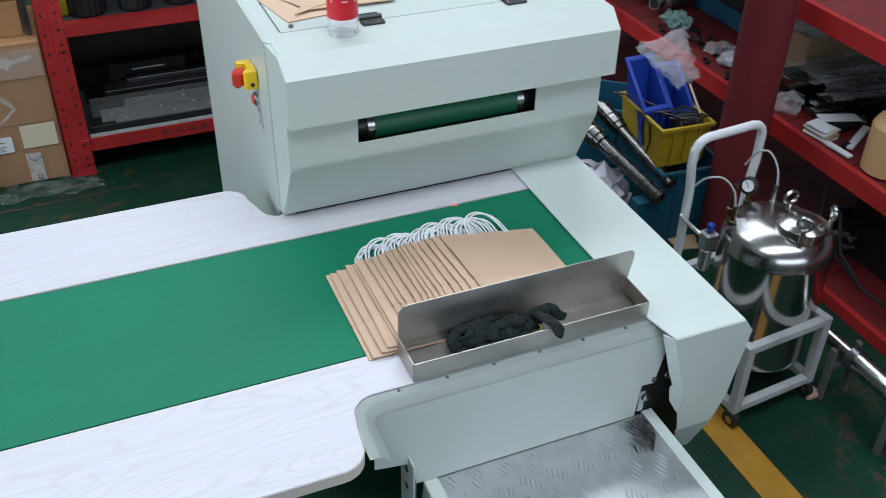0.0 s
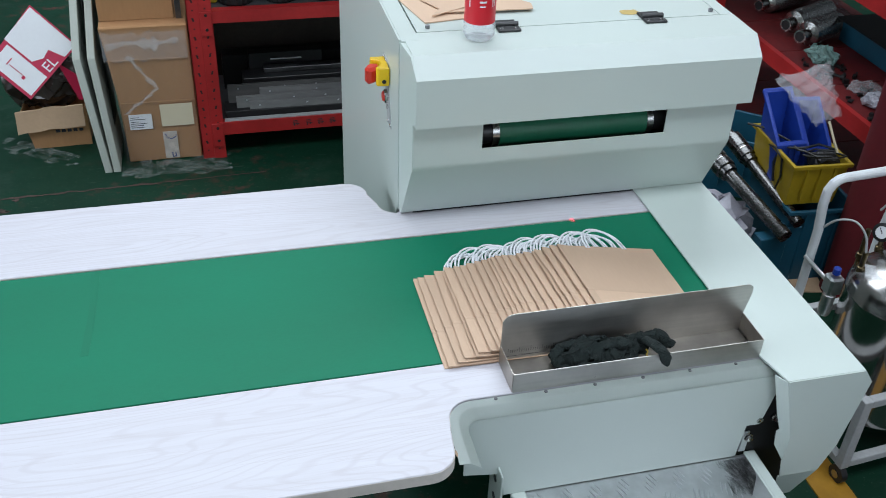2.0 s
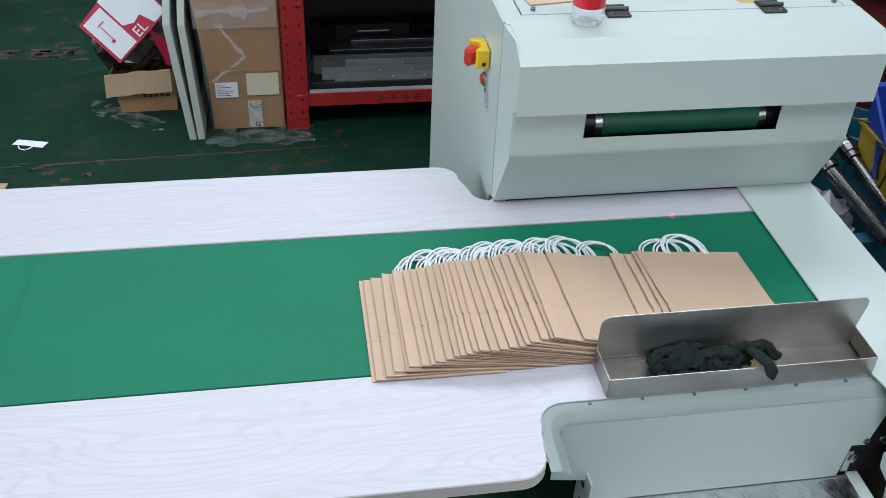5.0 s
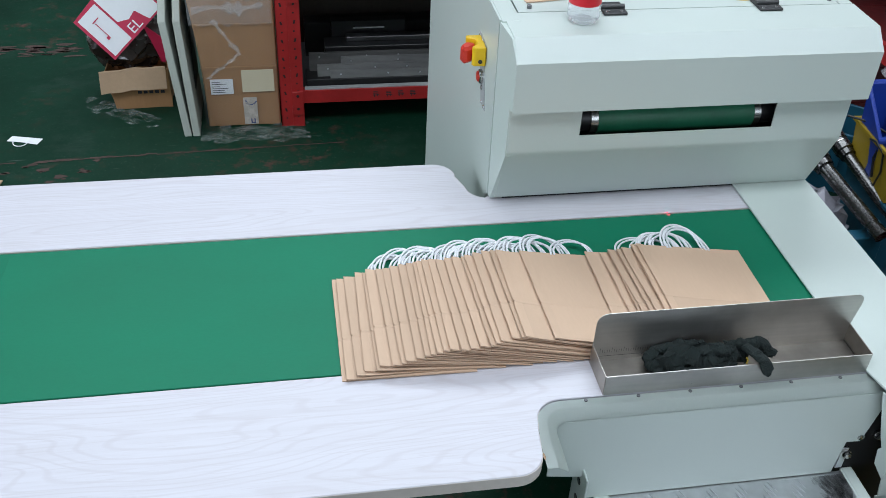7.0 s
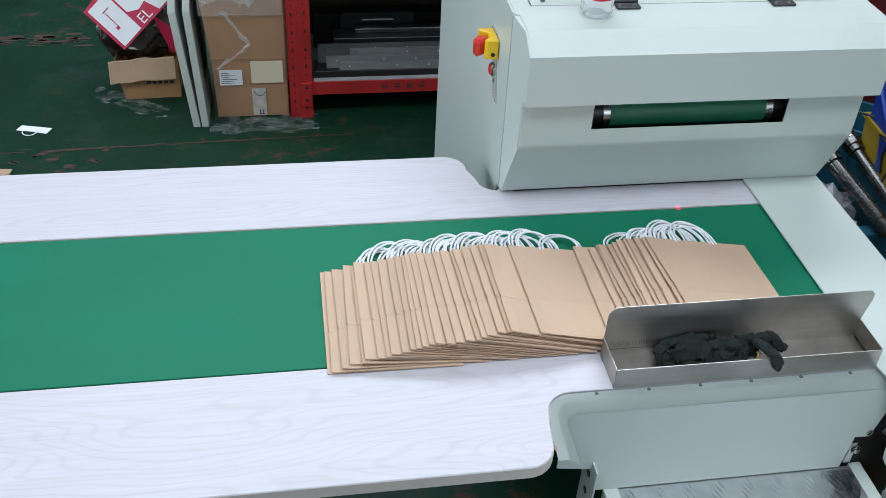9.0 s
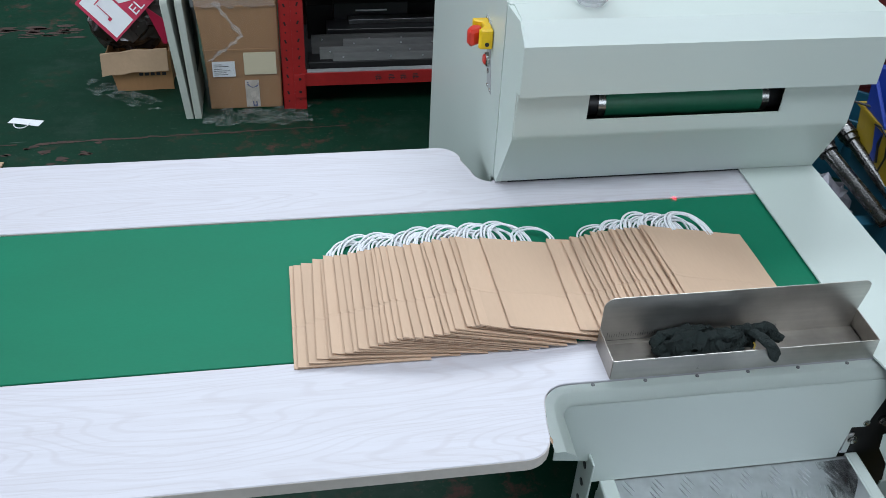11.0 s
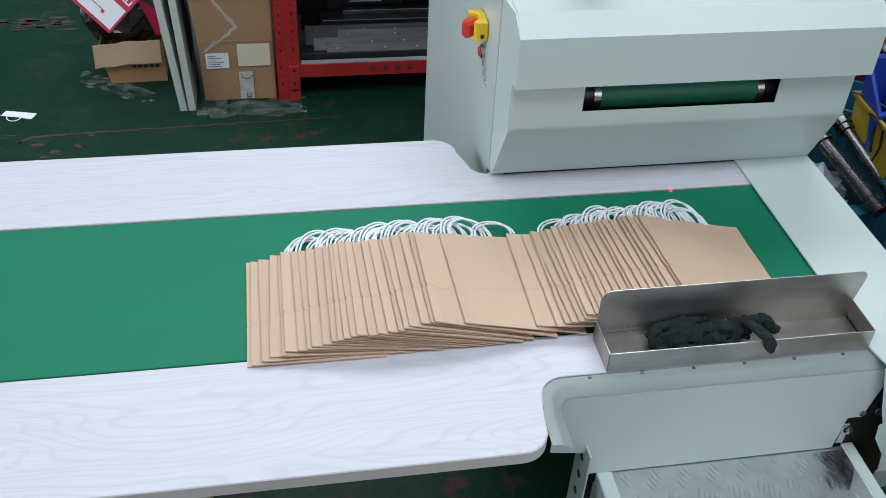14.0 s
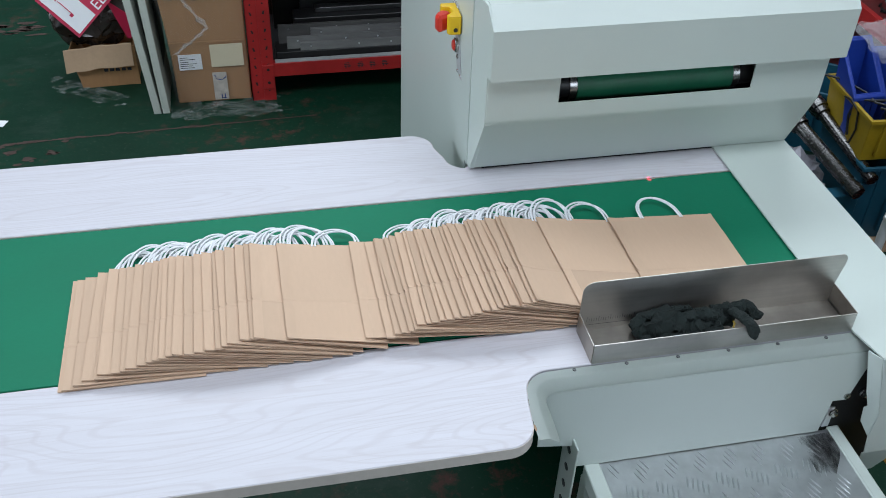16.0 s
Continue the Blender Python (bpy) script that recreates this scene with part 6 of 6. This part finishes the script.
def build_bag(seed, droop=0.0):
    bag = thing("paper_bag", label="flat brown kraft paper bag with white cord handles", category="paper bag", group="finished paper bags")
    shift = Vector((seed * 3.7, seed * 1.3, 0))

    def curl(y, sx):
        return 0.0012 + 0.0046 * abs(noise.noise(Vector((sx * 3, y * 11, seed * 2.3)))) + (0.0006 if abs(y + BL / 2 - 0.098) < 0.012 else 0)

    def sag(x, y):
        """A bag high on the stack droops at its lower right corner."""
        return -droop * (x / BW + 0.5) * (0.5 - y / BL)

    bm = B()
    xs = [-0.5, -0.475, -0.44, -0.36, -0.2, 0, 0.2, 0.36, 0.44, 0.475, 0.5]
    fold = -BL / 2 + 0.098
    ys = sorted([(j / 20 - .5) * BL for j in range(21) if abs((j / 20 - .5) * BL - fold) > 0.005] + [fold - 0.0035, fold - 0.001, fold + 0.001, fold + 0.0035])
    ny = len(ys) - 1
    for top in (False, True):
        grid = []
        for j in range(ny + 1):
            row = []
            for f in xs:
                x, y = f * BW, ys[j]
                if abs(f) == 0.5 and abs(y - fold) < 0.002:
                    x -= math.copysign(0.0014, f)
                rise = max(0, (abs(f) - 0.42) / 0.08) ** 1.5 * curl(y, 1 if f > 0 else -1) * (1.0 if f < 0 else 0.4)
                wrinkle = 0.0003 * noise.noise(Vector((x * 22, y * 22, 4)) + shift)
                z = (0.0011 + rise + wrinkle + (0.0006 if abs(y - fold) < 0.002 else 0)) if top else 0.0002 + rise * 0.12
                row.append(bm.verts.new((x, y, z + sag(x, y))))
            grid.append(row)
        for j in range(ny):
            for i in range(len(xs) - 1):
                f = (grid[j][i], grid[j][i + 1], grid[j + 1][i + 1], grid[j + 1][i])
                bm.faces.new(f if top else f[::-1])
        if top:
            upper = grid
        else:
            lower = grid
    # folded gussets between the two sheets, open at the sides
    for i in (0, -1):
        s = -1 if i == 0 else 1
        mid = [bm.verts.new((u[i].co.x - s * 0.016, u[i].co.y, (u[i].co.z + l[i].co.z) / 2 - 0.0002)) for u, l in zip(upper, lower)]
        for j in range(ny):
            bm.faces.new((lower[j][i], lower[j + 1][i], mid[j + 1], mid[j]))
            bm.faces.new((mid[j], mid[j + 1], upper[j + 1][i], upper[j][i]))
    # closed bottom fold
    for a, c in zip(range(len(xs) - 1), range(1, len(xs))):
        bm.faces.new((lower[0][a], lower[0][c], upper[0][c], upper[0][a]))
    upper_at = [[tuple(v.co) for v in row] for row in upper]
    part("body", bm, KRAFT, bag)
    low_rows = [j for j in range(ny + 1) if ys[j] < fold - 0.0005]
    mids = [i for i, f in enumerate(xs) if abs(f) < 0.45]
    sheet = [[(upper_at[j][i][0], upper_at[j][i][1], upper_at[j][i][2] + 0.0006) for i in mids] for j in low_rows]
    bm = B()
    vs = [[bm.verts.new(p) for p in row] for row in sheet]
    for r, q in zip(vs, vs[1:]):
        for i in range(len(mids) - 1):
            bm.faces.new((r[i], r[i + 1], q[i + 1], q[i]))
    part("bottom_flap", bm, KRAFT, bag, "folded bottom flap")
    for z, lean in ((0.0009, (-0.003, -0.002, -0.005, 0.000, -0.004, 0.001)[seed]), (0.0012, (0.003, 0.004, 0.003, 0.006, 0.002, 0.005)[seed])):
        bm = B()
        pts = []
        for i in range(17):
            a = math.pi * i / 16
            pts.append((-math.cos(a) * 0.041 * (1 - 0.12 * math.sin(a)) + lean + (0.006, -0.004, 0.010, 0.002, 0.008, -0.006)[seed] * math.sin(a), BL / 2 - 0.001 + (0.053 + (0.005, 0.010, 0.0, 0.013, -0.004, 0.007)[seed] - 0.006 * (lean > 0)) * math.sin(a) ** 0.62, z + (0.003, 0.006, 0.009, 0.012, 0.002, 0.007)[seed] * math.sin(a)))
        pts = [(pts[0][0], BL / 2 - 0.006, z)] + pts + [(pts[-1][0], BL / 2 - 0.006, z)]
        tube(bm, pts, 0.0021, 6)
        part("handle", bm, CORD, bag, "white twisted paper cord")
    return bag


kinds = {}

# where the belt has carried a bag: slow feed with two quick shifts
BELT_KEYS = [(-20.0, 0.447), (2.78, -0.0626), (3.27, -0.2860), (8.5, -0.3987), (13.0, -0.5010), (15.27, -0.5560), (15.76, -0.7794), (17.0, -0.8073)]


def belt_at(t):
    for (a, u), (b, v) in zip(BELT_KEYS, BELT_KEYS[1:]):
        if a <= t <= b:
            return u + (v - u) * (t - a) / (b - a)
    return BELT_KEYS[-1][1]


# belt-fixed places of the bags, by order of landing
STEPS = [0.0, .0075, .023, .040, .057, .062, .082, .0955, .106, .123, .137, .148, .156, .166, .1775, .193, .209, .224, .2415,
         .249, .2615, .2805, .296, .304, .354]
rng = random.Random(7)
bags = []
for i, s in enumerate(STEPS):
    t_land = 2.87 - 0.5 * (24 - i)
    bags.append([t_land, -0.411 + s])
for i in range(26):
    t_land = 3.37 + 0.5 * i
    if t_land > 16:
        break
    x = -0.193 - belt_at(t_land) + rng.uniform(-0.004, 0.004)
    if i == 0:
        x = -0.411 + 0.483
    if i == 24:
        x += 0.022
    if i == 25:
        x = bags[-1][1] + 0.146
    bags.append([t_land, x])
bags.append([16.37, 0.0])
bags.append([16.87, 0.0])


def rest_heights():
    """Height of each bag's left edge, at the handles and at the thicker folded bottom, on the one below it."""
    done = []
    top = low = 0.0
    for k, (t, x) in enumerate(bags):
        if k:
            left = max(0.0, 1 - (x - bags[k - 1][1]) / BW)
            top, low = top * left + 0.0032 * (left > 0), low * left + 0.0047 * (left > 0)
        done.append((top, low))
    return done


REST = rest_heights()


def bag_rest(k, t):
    land, x = bags[k]
    top, low = REST[k]
    j = random.Random(k * 13 + 5)
    tilt = math.degrees(math.atan2(top, BW))
    nod = -math.degrees(math.atan2(low - top, BL))
    y = 0.1160 + j.uniform(-0.002, 0.004) - 0.005 * (k < 2) + 0.005 * (k > 20)
    return pose(x + belt_at(t), y, T + 0.0002 + low / 2, nod, tilt, j.gauss(0, 0.7))


def bag_rows(k):
    land, x = bags[k]
    rows = []
    times = [0, 1, 2, 2.6, 2.72, 2.78, 2.86, 3.0, 3.15, 3.22, 3.27, 3.34, 3.5, 4.5, 6, 8, 10, 12, 14, 15, 15.15, 15.22, 15.27, 15.34, 15.5, 15.64, 15.71, 15.76, 15.83, 16]
    if land > 0:
        wait = pose(-0.215, 0.94, 0.853 + (len(bags) - k) * 0.0026)
        end_x = x + belt_at(land)
        for t, m in ((0.0, wait), (land - 0.62, wait), (land - 0.42, pose(-0.215, 0.715, 1.052, 0)), (land - 0.27, pose(-0.205, 0.510, 1.0755, 35)),
                     (land - 0.17, pose(-0.221, 0.300, 0.993, 14, 0, -3)), (land - 0.07, pose(-0.213 * .8 + end_x * .2, 0.150, 0.890, 50, -3, 0)), (land, bag_rest(k, land))):
            if t >= 0:
                rows.append((t, m))
        if rows[0][0] > 0:
            rows.insert(0, (0.0, wait))
        rows += [(t, bag_rest(k, t)) for t in times if t > land + 0.03]
        rows = [r for r in rows if r[0] <= 16.05 or r is rows[0]]
        if rows[-1][0] < 16:
            rows.append((16.0, rows[-1][1]))
        return rows
    return [(t, bag_rest(k, t)) for t in times]


pile = []
for k in range(len(bags)):
    top, low = REST[k]
    key = ((k * 7 + k // 5 + k * k // 3) % 6, min(3, int((low - top) / 0.0045)))
    if key in kinds:
        ob = copy_thing(kinds[key], Matrix())
    else:
        ob = kinds[key] = build_bag(key[0], key[1] * 0.0045)
    pile.append(ob)
for k, ob in enumerate(pile):
    if bags[k][0] > 0:
        tagged(ob, label="flat brown kraft paper bag coming out of the machine")


# faint splice in the belt, carried along with it
splice = thing("belt_splice", label="faint darker splice across the green belt", category="belt splice")
bm = B()
prism(bm, [(-0.010, 0.14), (0.004, 0.14), (0.010, 0.25), (0.013, 0.392), (-0.004, 0.392), (-0.002, 0.26)], "z", T - 0.0017, T - 0.0012)
part("strip", bm, surface("darker_belt_rubber", (0.0066, 0.158, 0.084), spec=0.14, rough=0.42, big=5, fine=240, bump=0.05, spread=0.05), splice)


def motions():
    walk(splice, [(t, pose(-1.160 - belt_at(1.5) + belt_at(t), 0, 0)) for t in (0, 1, 2, 2.72, 2.78, 2.86, 3.0, 3.15, 3.22, 3.27, 3.34, 3.5, 5, 8, 11, 14, 15, 15.22, 15.27, 15.34, 15.5, 15.71, 15.76, 15.83, 16)])
    for k, ob in enumerate(pile):
        walk(ob, bag_rows(k))


motions()
